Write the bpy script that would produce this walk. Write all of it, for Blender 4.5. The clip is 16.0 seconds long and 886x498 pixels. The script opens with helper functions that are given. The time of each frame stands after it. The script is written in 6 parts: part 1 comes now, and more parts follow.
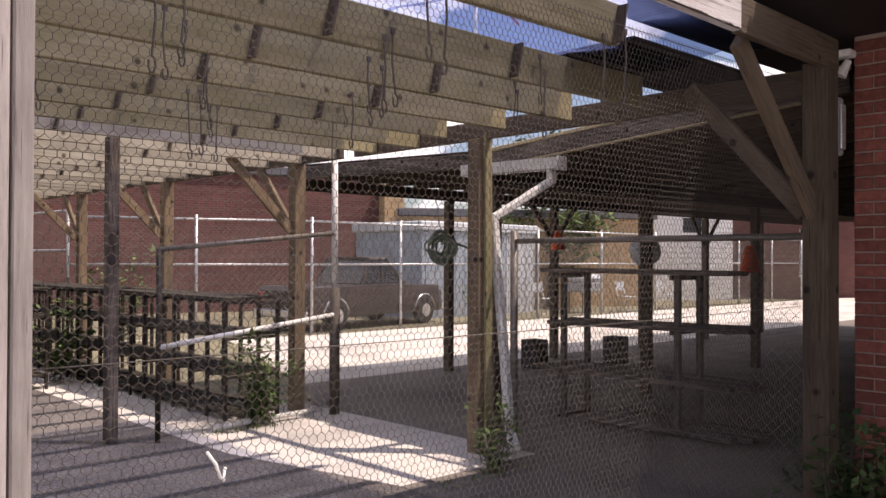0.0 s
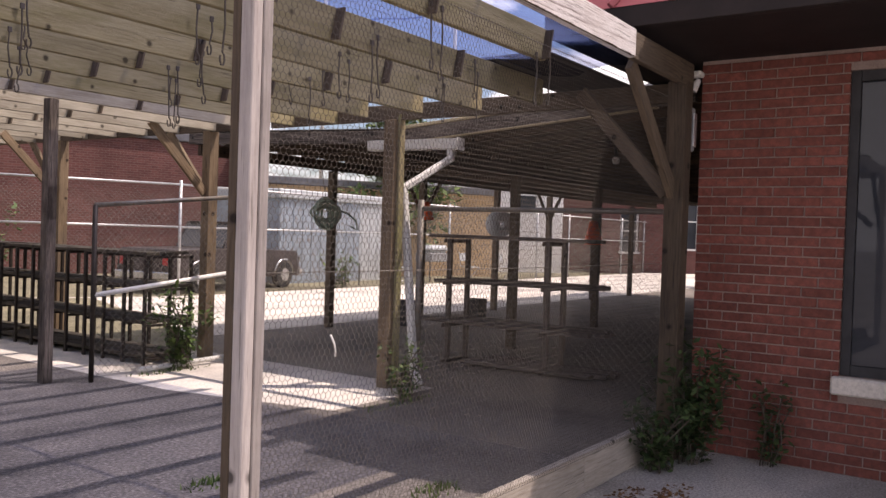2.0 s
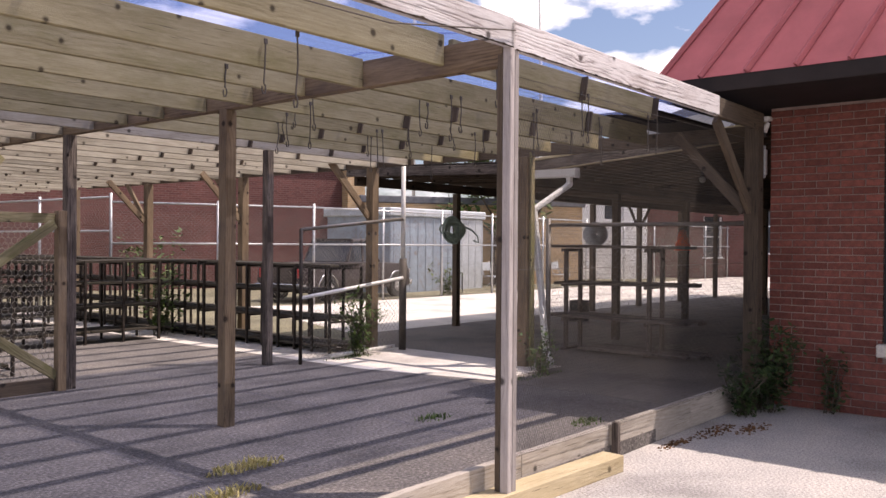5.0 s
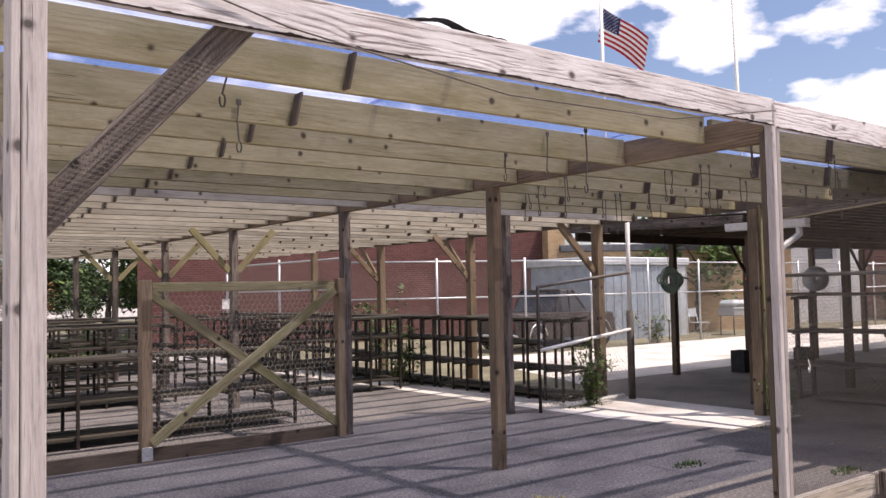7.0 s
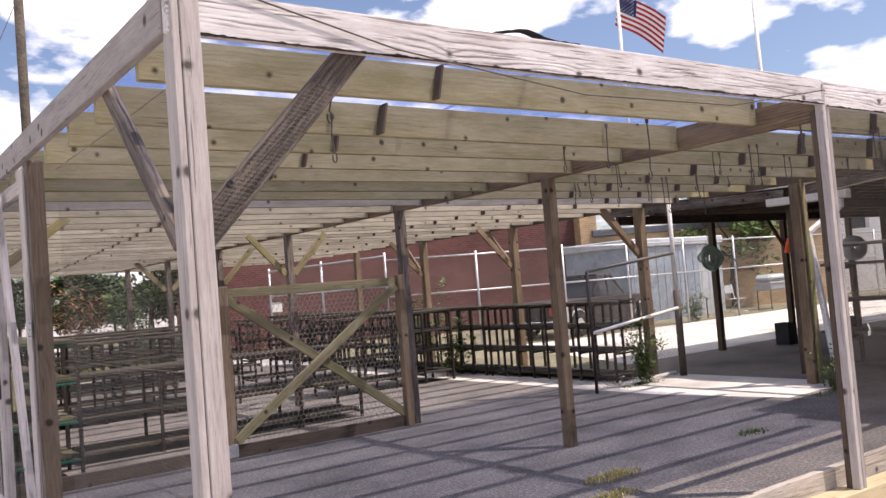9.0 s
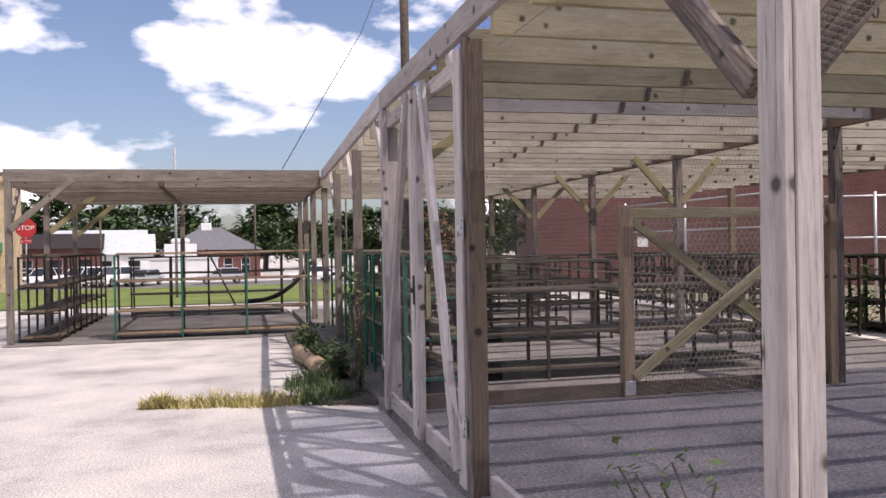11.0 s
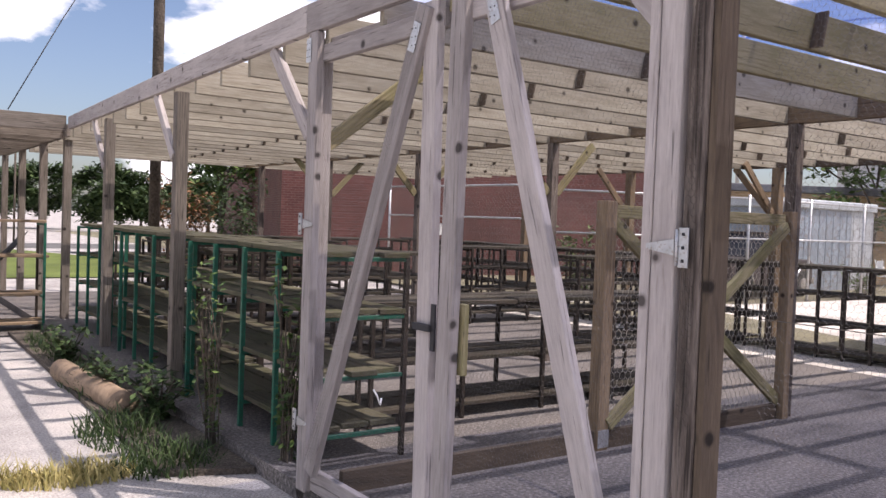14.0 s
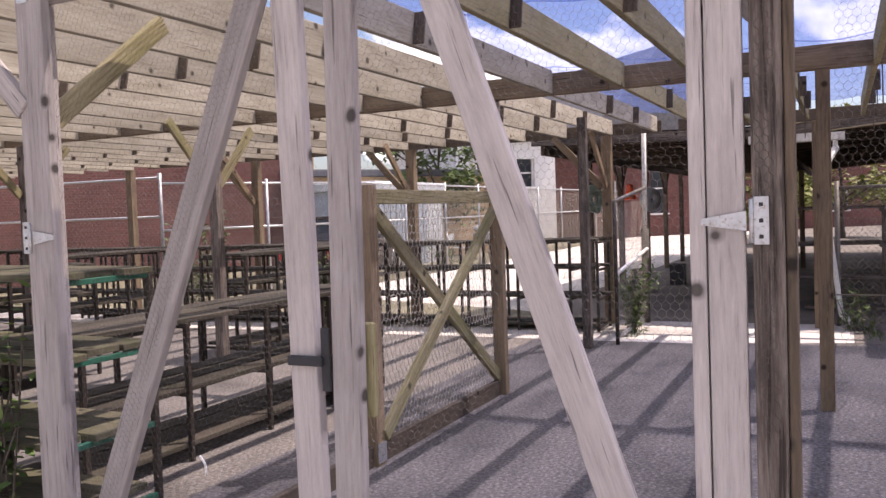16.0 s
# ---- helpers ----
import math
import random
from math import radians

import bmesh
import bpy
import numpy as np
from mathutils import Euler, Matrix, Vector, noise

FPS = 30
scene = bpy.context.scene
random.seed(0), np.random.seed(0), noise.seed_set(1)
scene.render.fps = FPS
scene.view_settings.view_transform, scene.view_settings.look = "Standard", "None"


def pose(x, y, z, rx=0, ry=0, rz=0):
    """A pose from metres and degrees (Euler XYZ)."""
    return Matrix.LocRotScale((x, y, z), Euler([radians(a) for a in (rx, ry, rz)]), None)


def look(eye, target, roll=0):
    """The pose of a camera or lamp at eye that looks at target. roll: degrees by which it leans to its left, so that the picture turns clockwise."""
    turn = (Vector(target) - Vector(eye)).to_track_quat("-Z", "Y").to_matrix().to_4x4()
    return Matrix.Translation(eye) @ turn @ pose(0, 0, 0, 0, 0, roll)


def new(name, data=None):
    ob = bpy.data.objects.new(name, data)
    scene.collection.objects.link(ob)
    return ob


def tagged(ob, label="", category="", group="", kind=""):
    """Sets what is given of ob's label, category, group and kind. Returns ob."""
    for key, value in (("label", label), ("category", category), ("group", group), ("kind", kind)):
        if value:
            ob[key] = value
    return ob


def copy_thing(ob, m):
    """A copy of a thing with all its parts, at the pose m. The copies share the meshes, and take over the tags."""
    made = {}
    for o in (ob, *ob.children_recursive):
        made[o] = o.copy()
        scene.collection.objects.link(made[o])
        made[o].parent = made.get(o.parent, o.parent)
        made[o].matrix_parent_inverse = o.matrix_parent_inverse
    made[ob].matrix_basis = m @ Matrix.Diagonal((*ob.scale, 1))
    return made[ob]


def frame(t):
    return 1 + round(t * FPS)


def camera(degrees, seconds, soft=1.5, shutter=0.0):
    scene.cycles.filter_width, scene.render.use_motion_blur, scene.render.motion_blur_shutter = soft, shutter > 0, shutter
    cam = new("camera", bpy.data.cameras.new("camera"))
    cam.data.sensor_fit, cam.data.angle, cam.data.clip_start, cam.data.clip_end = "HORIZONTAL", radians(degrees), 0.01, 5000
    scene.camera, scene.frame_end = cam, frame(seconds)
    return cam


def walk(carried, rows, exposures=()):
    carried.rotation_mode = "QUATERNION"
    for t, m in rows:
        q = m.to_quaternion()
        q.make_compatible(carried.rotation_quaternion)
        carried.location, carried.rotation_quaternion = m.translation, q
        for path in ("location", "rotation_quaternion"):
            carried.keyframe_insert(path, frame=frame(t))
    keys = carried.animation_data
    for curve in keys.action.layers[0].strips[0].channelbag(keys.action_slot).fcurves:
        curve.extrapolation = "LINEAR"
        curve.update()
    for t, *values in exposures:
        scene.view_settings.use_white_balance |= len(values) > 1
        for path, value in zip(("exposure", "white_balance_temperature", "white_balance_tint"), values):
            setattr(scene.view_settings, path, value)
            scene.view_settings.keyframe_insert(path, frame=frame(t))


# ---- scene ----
cam = camera(55.0, 16.0)
PATH = [
    (0, (3.712, -1.804, 1.483), (5.092, -0.357, 1.506), 0.2),
    (0.5, (3.382, -1.834, 1.458), (4.941, -0.582, 1.523), 0.0),
    (1, (3.086, -1.911, 1.464), (4.689, -0.716, 1.515), 2.9),
    (1.5, (2.78, -2.047, 1.431), (4.349, -0.809, 1.36), 2.6),
    (2, (2.424, -2.016, 1.397), (4.065, -0.874, 1.362), 1.9),
    (2.5, (2.029, -2.121, 1.377), (3.593, -0.876, 1.321), 2.1),
    (3, (1.53, -2.351, 1.356), (2.936, -0.934, 1.231), 1.6),
    (3.5, (1.225, -2.338, 1.353), (2.741, -1.034, 1.304), -0.6),
    (3.7, (1.138, -2.394, 1.373), (2.68, -1.12, 1.38), 1.4),
    (5.8, (-0.006, -2.908, 1.421), (1.469, -1.559, 1.36), -1.8),
    (6, (-0.046, -2.899, 1.51), (1.374, -1.491, 1.457), -1.7),
    (6.5, (-0.298, -2.934, 1.523), (1.023, -1.438, 1.654), -0.7),
    (7, (-0.581, -2.923, 1.514), (0.639, -1.342, 1.614), -1.2),
    (7.5, (-0.697, -3.038, 1.519), (0.394, -1.367, 1.647), -2.0),
    (8, (-0.81, -3.151, 1.522), (0.284, -1.477, 1.559), -1.5),
    (8.5, (-0.964, -3.101, 1.518), (0.158, -1.449, 1.63), -3.0),
    (9, (-1.072, -3.013, 1.513), (0.103, -1.397, 1.6), -4.6),
    (9.5, (-0.994, -2.902, 1.481), (0.029, -1.184, 1.498), -3.6),
    (10, (-0.939, -2.63, 1.401), (-0.209, -0.768, 1.42), 2.1),
    (10.2, (-0.99, -2.481, 1.352), (-0.396, -0.572, 1.37), 1.3),
    (12.3, (-1.641, -0.54, 1.424), (-1.205, 1.41, 1.347), -1.2),
    (12.5, (-1.665, -0.327, 1.455), (-1.245, 1.626, 1.357), -0.2),
    (13, (-1.885, 0.165, 1.497), (-1.17, 2.032, 1.43), -1.2),
    (13.5, (-2.019, 0.561, 1.5), (-1.21, 2.388, 1.418), -1.8),
    (14, (-2.125, 1.004, 1.504), (-0.974, 2.638, 1.438), 2.1),
    (14.5, (-2.263, 1.399, 1.535), (-0.861, 2.824, 1.478), 0.9),
    (15, (-2.219, 1.763, 1.515), (-0.731, 3.1, 1.495), -1.8),
    (15.5, (-2.309, 2.146, 1.512), (-0.562, 3.12, 1.495), -1.1),
    (16, (-2.324, 2.48, 1.498), (-0.517, 3.333, 1.413), -2.1),
]
walk(cam, [(t, look(eye, target, roll)) for t, eye, target, roll in PATH],
     exposures=[(0.0, -0.08, 7100, 25), (3.7, 0.02, 7100, 25), (6.0, 0.0, 6750, 23), (9.0, 0.1, 6750, 21), (10.0, 0.12, 6900, 22), (12.3, -0.45, 6200, 24), (13.3, -0.36, 6250, 23), (14.2, 0.1, 6650, 22), (15.0, 0.42, 6700, 23), (15.5, 0.22, 6800, 25), (16.0, 0.22, 6850, 26)])

# ---- world and sun ----
SUN = Vector((0.36, -0.375, 1.0)).normalized()
world = bpy.data.worlds.new("World")
scene.world = world
world.use_nodes = True
wt = world.node_tree
for n in list(wt.nodes):
    wt.nodes.remove(n)


def add(tree, kind, **values):
    n = tree.nodes.new(kind)
    for k, v in values.items():
        n.inputs[k].default_value = v
    return n


w_out = add(wt, "ShaderNodeOutputWorld")
w_bg = add(wt, "ShaderNodeBackground", Strength=0.13)
w_sky = add(wt, "ShaderNodeTexSky")
w_sky.sky_type = "NISHITA"
w_sky.sun_disc = False
w_sky.sun_elevation = math.asin(SUN.z)
w_sky.sun_rotation = math.atan2(SUN.x, SUN.y)
w_sky.dust_density = 1.6
w_co = add(wt, "ShaderNodeTexCoord")
w_map = add(wt, "ShaderNodeMapping")
w_map.inputs["Scale"].default_value = (1.0, 1.0, 2.2)
w_map.inputs["Location"].default_value = (0.45, 0.26, 0.62)
w_cl = add(wt, "ShaderNodeTexNoise", Scale=4.2, Detail=9.0, Roughness=0.52)
w_ramp = add(wt, "ShaderNodeValToRGB")
w_ramp.color_ramp.elements[0].position = 0.50
w_ramp.color_ramp.elements[1].position = 0.565
w_mix = add(wt, "ShaderNodeMix")
w_mix.data_type = "RGBA"
w_mix.inputs["B"].default_value = (12.0, 12.2, 12.5, 1)
wt.links.new(w_co.outputs["Generated"], w_map.inputs["Vector"])
wt.links.new(w_map.outputs["Vector"], w_cl.inputs["Vector"])
wt.links.new(w_cl.outputs["Fac"], w_ramp.inputs["Fac"])
wt.links.new(w_ramp.outputs["Color"], w_mix.inputs["Factor"])
w_blue = add(wt, "ShaderNodeMix")
w_blue.data_type, w_blue.blend_type = "RGBA", "MULTIPLY"
w_blue.inputs["Factor"].default_value = 1.0
w_blue.inputs["B"].default_value = (1.0, 1.05, 1.12, 1)
wt.links.new(w_sky.outputs["Color"], w_blue.inputs["A"])
wt.links.new(w_blue.outputs["Result"], w_mix.inputs["A"])
wt.links.new(w_mix.outputs["Result"], w_bg.inputs["Color"])
wt.links.new(w_bg.outputs["Background"], w_out.inputs["Surface"])

sun_data = bpy.data.lights.new("sun", "SUN")
sun_data.energy, sun_data.angle, sun_data.color = 5.0, radians(0.53), (1.0, 0.95, 0.87)
sun = new("sun", sun_data)
sun.matrix_world = look(SUN * 60, (0, 0, 0))


# ---- materials ----
def material(name, rough=0.8, metal=0.0):
    m = bpy.data.materials.new(name)
    m.use_nodes = True
    t = m.node_tree
    b = t.nodes["Principled BSDF"]
    b.inputs["Roughness"].default_value = rough
    b.inputs["Metallic"].default_value = metal
    b.inputs["Specular IOR Level"].default_value = 0.3
    return m, t, b


def ramp(t, stops):
    r = add(t, "ShaderNodeValToRGB")
    e = r.color_ramp.elements
    while len(e) < len(stops):
        e.new(0.5)
    for k, (p, c) in enumerate(stops):
        e[k].position, e[k].color = p, (*c, 1)
    return r


def mixed(t, kind, fac, a, b):
    n = add(t, "ShaderNodeMix")
    n.data_type, n.blend_type = "RGBA", kind
    for value, key in ((fac, "Factor"), (a, "A"), (b, "B")):
        if hasattr(value, "is_output"):
            t.links.new(value, n.inputs[key])
        elif key == "Factor":
            n.inputs[key].default_value = value
        else:
            n.inputs[key].default_value = (*value, 1)
    return n.outputs["Result"]


def coords(t, scale, spread=0.0, kind="Object"):
    """Texture space in metres, shifted for each object so that no two pieces look alike."""
    co, mp = add(t, "ShaderNodeTexCoord"), add(t, "ShaderNodeMapping")
    mp.inputs["Scale"].default_value = scale
    t.links.new(co.outputs[kind], mp.inputs["Vector"])
    if spread:
        info, mul = add(t, "ShaderNodeObjectInfo"), add(t, "ShaderNodeVectorMath")
        mul.operation = "MULTIPLY_ADD"
        mul.inputs[1].default_value = (spread, spread * 1.7, spread * 0.6)
        t.links.new(info.outputs["Random"], mul.inputs[0])
        t.links.new(mp.outputs["Vector"], mul.inputs[2])
        return mul.outputs["Vector"]
    return mp.outputs["Vector"]


def bump(t, b, height, strength, distance):
    n = add(t, "ShaderNodeBump", Strength=strength, Distance=distance)
    t.links.new(height, n.inputs["Height"])
    t.links.new(n.outputs["Normal"], b.inputs["Normal"])


def wood(name, pale, mid, dark, stain=(0.1, 0.09, 0.07), stained=0.35, rough=0.85, rings=0.2, knots=2.6, cracks=0.30):
    """Weathered sawn timber: rings bending round knots, stains, a few cracks along the board."""
    m, t, b = material(name, rough)

    def maths(op, a, c, d=None):
        n = add(t, "ShaderNodeMath")
        n.operation = op
        for value, k in ((a, 0), (c, 1), (d, 2)):
            if value is None:
                continue
            if hasattr(value, "is_output"):
                t.links.new(value, n.inputs[k])
            else:
                n.inputs[k].default_value = value
        return n.outputs[0]

    sep, flat = add(t, "ShaderNodeSeparateXYZ"), add(t, "ShaderNodeCombineXYZ")
    t.links.new(coords(t, (1, 1, 1), 19), sep.inputs[0])
    across = maths("ADD", sep.outputs["Y"], sep.outputs["Z"])
    t.links.new(sep.outputs["X"], flat.inputs["X"])
    t.links.new(across, flat.inputs["Y"])
    knot = add(t, "ShaderNodeTexVoronoi", Scale=knots)
    knot.voronoi_dimensions = "2D"
    t.links.new(flat.outputs[0], knot.inputs["Vector"])
    halo = maths("POWER", maths("SUBTRACT", 1.0, knot.outputs["Distance"]), 6.0)
    kr = ramp(t, ((0.033, (0.95, 0.95, 0.95)), (0.050, (0.45, 0.45, 0.45)), (0.078, (0, 0, 0))))
    uneven = add(t, "ShaderNodeTexNoise", Scale=7.0, Detail=3.0)
    t.links.new(flat.outputs[0], uneven.inputs["Vector"])
    t.links.new(maths("MULTIPLY_ADD", uneven.outputs["Fac"], 0.11, maths("SUBTRACT", knot.outputs["Distance"], 0.05)), kr.inputs["Fac"])
    slow = add(t, "ShaderNodeTexNoise", Scale=1.0, Detail=2.0)
    t.links.new(coords(t, (0.9, 6, 6), 40), slow.inputs["Vector"])
    phase = maths("MULTIPLY_ADD", across, 250.0, maths("MULTIPLY_ADD", slow.outputs["Fac"], 30.0, maths("MULTIPLY", halo, 7.0)))
    ring = maths("POWER", maths("MULTIPLY_ADD", maths("SINE", phase, 0.0), 0.5, 0.5), 2.0)
    patch = add(t, "ShaderNodeTexNoise", Scale=1.0, Detail=3.0)
    t.links.new(coords(t, (1.3, 9, 9), 53), patch.inputs["Vector"])
    pr = ramp(t, ((0.42, (0.12, 0.12, 0.12)), (0.62, (1, 1, 1))))
    t.links.new(patch.outputs["Fac"], pr.inputs["Fac"])
    ring = maths("MULTIPLY", ring, pr.outputs["Color"])
    broad = add(t, "ShaderNodeTexNoise", Scale=1.0, Detail=5.0, Roughness=0.6, Distortion=0.6)
    t.links.new(coords(t, (1.8, 13, 13), 40), broad.inputs["Vector"])
    fine = add(t, "ShaderNodeTexNoise", Scale=1.0, Detail=6.0, Roughness=0.75)
    t.links.new(coords(t, (9, 120, 120), 31), fine.inputs["Vector"])
    tone = maths("MULTIPLY_ADD", fine.outputs["Fac"], 0.5, maths("MULTIPLY", broad.outputs["Fac"], 0.5))
    tone = maths("SUBTRACT", tone, maths("MULTIPLY", ring, rings * 0.55))
    base = ramp(t, ((0.26, dark), (0.42, mid), (0.60, pale)))
    t.links.new(tone, base.inputs["Fac"])
    blot = add(t, "ShaderNodeTexNoise", Scale=1.0, Detail=7.0, Roughness=0.68)
    t.links.new(coords(t, (2.2, 7, 7), 23), blot.inputs["Vector"])
    br = ramp(t, ((0.48, (0, 0, 0)), (0.68, (stained, stained, stained))))
    t.links.new(blot.outputs["Fac"], br.inputs["Fac"])
    crack = add(t, "ShaderNodeTexNoise", Scale=1.0, Detail=3.0)
    t.links.new(coords(t, (3.2, 85, 85), 17), crack.inputs["Vector"])
    cr = ramp(t, ((cracks, (0.62, 0.62, 0.62)), (cracks + 0.05, (0, 0, 0))))
    t.links.new(crack.outputs["Fac"], cr.inputs["Fac"])
    c = mixed(t, "MIX", br.outputs["Color"], base.outputs["Color"], stain)
    c = mixed(t, "MIX", kr.outputs["Color"], c, tuple(v * 0.35 for v in dark))
    c = mixed(t, "MIX", cr.outputs["Color"], c, tuple(v * 0.3 for v in dark))
    hue = add(t, "ShaderNodeHueSaturation")
    info, spread = add(t, "ShaderNodeObjectInfo"), add(t, "ShaderNodeMapRange")
    spread.inputs["To Min"].default_value, spread.inputs["To Max"].default_value = 0.74, 1.2
    t.links.new(info.outputs["Random"], spread.inputs["Value"])
    t.links.new(spread.outputs["Result"], hue.inputs["Value"])
    t.links.new(c, hue.inputs["Color"])
    t.links.new(hue.outputs["Color"], b.inputs["Base Color"])
    relief = maths("SUBTRACT", tone, maths("MULTIPLY", cr.outputs["Color"], 0.5))
    bump(t, b, relief, 0.8, 0.007)
    return m


def grit(name, colours, fine=90.0, broad=0.6, rough=0.9, depth=0.004, strength=0.6, extra=None, cracks=False):
    """Asphalt, gravel, concrete, soil: fine grains over broad stains."""
    m, t, b = material(name, rough)
    vec = coords(t, (1, 1, 1))
    a = add(t, "ShaderNodeTexNoise", Scale=fine, Detail=4.0, Roughness=0.7)
    s = add(t, "ShaderNodeTexNoise", Scale=broad, Detail=6.0, Roughness=0.62)
    p = add(t, "ShaderNodeTexVoronoi", Scale=fine * 0.8)
    for n in (a, s, p):
        t.links.new(vec, n.inputs["Vector"])
    r1 = ramp(t, ((0.32, colours[0]), (0.52, colours[1]), (0.72, colours[2])))
    t.links.new(a.outputs["Fac"], r1.inputs["Fac"])
    r2 = ramp(t, ((0.3, (0.55, 0.55, 0.55)), (0.5, (0.95, 0.95, 0.95)), (0.7, (1.18, 1.16, 1.12))))
    t.links.new(s.outputs["Fac"], r2.inputs["Fac"])
    c = mixed(t, "MULTIPLY", 1.0, r1.outputs["Color"], r2.outputs["Color"])
    if cracks:
        v = add(t, "ShaderNodeTexVoronoi", Scale=0.33)
        v.feature = "DISTANCE_TO_EDGE"
        warp = add(t, "ShaderNodeTexNoise", Scale=1.3, Detail=5.0)
        t.links.new(vec, warp.inputs["Vector"])
        shift = add(t, "ShaderNodeVectorMath")
        shift.operation = "ADD"
        t.links.new(vec, shift.inputs[0])
        t.links.new(warp.outputs["Color"], shift.inputs[1])
        t.links.new(shift.outputs["Vector"], v.inputs["Vector"])
        vr = ramp(t, ((0.0, (1, 1, 1)), (0.0035, (0, 0, 0))))
        t.links.new(v.outputs["Distance"], vr.inputs["Fac"])
        c = mixed(t, "MIX", vr.outputs["Color"], c, tuple(x * 0.3 for x in colours[0]))
    t.links.new(c, b.inputs["Base Color"])
    bump(t, b, p.outputs["Distance"], strength, depth)
    return m


def plain(name, colour, rough=0.6, metal=0.0, vary=0.25, scale=6.0, spots=None, apart=0.0):
    """Paint, metal or plaster with soft wear and optional rust."""
    m, t, b = material(name, rough, metal)
    n = add(t, "ShaderNodeTexNoise", Scale=scale, Detail=6.0, Roughness=0.65)
    t.links.new(coords(t, (1, 1, 1), 13), n.inputs["Vector"])
    lo, hi = 1 - vary, 1 + vary
    r = ramp(t, ((0.3, tuple(v * lo for v in colour)), (0.7, tuple(min(1, v * hi) for v in colour))))
    t.links.new(n.outputs["Fac"], r.inputs["Fac"])
    c = r.outputs["Color"]
    if spots:
        n2 = add(t, "ShaderNodeTexNoise", Scale=scale * 4, Detail=5.0, Roughness=0.7)
        t.links.new(coords(t, (1, 1, 1), 29), n2.inputs["Vector"])
        r2 = ramp(t, ((0.54, (0, 0, 0)), (0.64, (0.85, 0.85, 0.85))))
        t.links.new(n2.outputs["Fac"], r2.inputs["Fac"])
        c = mixed(t, "MIX", r2.outputs["Color"], c, spots)
    if apart:
        hue = add(t, "ShaderNodeHueSaturation")
        info, spread = add(t, "ShaderNodeObjectInfo"), add(t, "ShaderNodeMapRange")
        spread.inputs["To Min"].default_value, spread.inputs["To Max"].default_value = 1 - apart, 1 + apart
        t.links.new(info.outputs["Random"], spread.inputs["Value"])
        t.links.new(spread.outputs["Result"], hue.inputs["Value"])
        t.links.new(c, hue.inputs["Color"])
        c = hue.outputs["Color"]
    t.links.new(c, b.inputs["Base Color"])
    bump(t, b, n.outputs["Fac"], 0.15, 0.003)
    return m


def leafy(name, low, high):
    m, t, b = material(name, 0.6)
    g, r = add(t, "ShaderNodeNewGeometry"), ramp(t, ((0.0, low), (1.0, high)))
    t.links.new(g.outputs["Random Per Island"], r.inputs["Fac"])
    t.links.new(r.outputs["Color"], b.inputs["Base Color"])
    b.inputs["Transmission Weight"].default_value = 0.0
    return m


def brickwork(name, red, mortar, size=(0.2, 0.0677)):
    """For walls too far off to show single bricks."""
    m, t, b = material(name, 0.9)
    sep, plus, com = add(t, "ShaderNodeSeparateXYZ"), add(t, "ShaderNodeMath"), add(t, "ShaderNodeCombineXYZ")
    t.links.new(coords(t, (1, 1, 1)), sep.inputs[0])
    t.links.new(sep.outputs["X"], plus.inputs[0])
    t.links.new(sep.outputs["Y"], plus.inputs[1])
    t.links.new(plus.outputs[0], com.inputs["X"])
    t.links.new(sep.outputs["Z"], com.inputs["Y"])
    vec = com.outputs[0]
    bt = add(t, "ShaderNodeTexBrick", Scale=1.0)
    bt.inputs["Brick Width"].default_value, bt.inputs["Row Height"].default_value = size
    bt.inputs["Mortar Size"].default_value = 0.006
    bt.inputs["Color1"].default_value = (*red, 1)
    bt.inputs["Color2"].default_value = (*(v * 0.72 for v in red), 1)
    bt.inputs["Mortar"].default_value = (*mortar, 1)
    t.links.new(vec, bt.inputs["Vector"])
    s = add(t, "ShaderNodeTexNoise", Scale=0.5, Detail=6.0, Roughness=0.65)
    t.links.new(vec, s.inputs["Vector"])
    r2 = ramp(t, ((0.3, (0.7, 0.7, 0.7)), (0.7, (1.2, 1.18, 1.15))))
    t.links.new(s.outputs["Fac"], r2.inputs["Fac"])
    t.links.new(mixed(t, "MULTIPLY", 1.0, bt.outputs["Color"], r2.outputs["Color"]), b.inputs["Base Color"])
    bump(t, b, bt.outputs["Fac"], -0.4, 0.004)
    return m


W_JOIST = wood("pine_joist", (0.37, 0.32, 0.19), (0.275, 0.233, 0.128), (0.15, 0.117, 0.062), (0.195, 0.172, 0.07), 0.65, rings=0.14, knots=3.0, cracks=0.28)
W_JOISTB = wood("pale_joist", (0.44, 0.40, 0.32), (0.34, 0.30, 0.232), (0.18, 0.15, 0.11), (0.23, 0.20, 0.145), 0.6, rings=0.14, knots=3.0, cracks=0.28)
W_GREY = wood("grey_timber", (0.49, 0.445, 0.42), (0.38, 0.34, 0.32), (0.18, 0.155, 0.14), (0.23, 0.20, 0.19), 0.42, rings=0.13, knots=2.6, cracks=0.31)
W_POST = wood("brown_post", (0.32, 0.235, 0.15), (0.22, 0.155, 0.095), (0.11, 0.075, 0.05), (0.11, 0.085, 0.07), 0.6, rings=0.25, cracks=0.31)
# Brown post colour about halved for eaves shade; serves other dark timbers too.
W_SHADE = wood("dark_shaded_post", (0.15, 0.112, 0.078), (0.10, 0.074, 0.052), (0.05, 0.038, 0.029), (0.06, 0.047, 0.038), 0.6, rings=0.25)
W_BLEACH = wood("bleached_beam", (0.84, 0.81, 0.79), (0.68, 0.635, 0.62), (0.26, 0.215, 0.20), (0.42, 0.345, 0.32), 0.5, rings=0.38, knots=2.3, cracks=0.34)
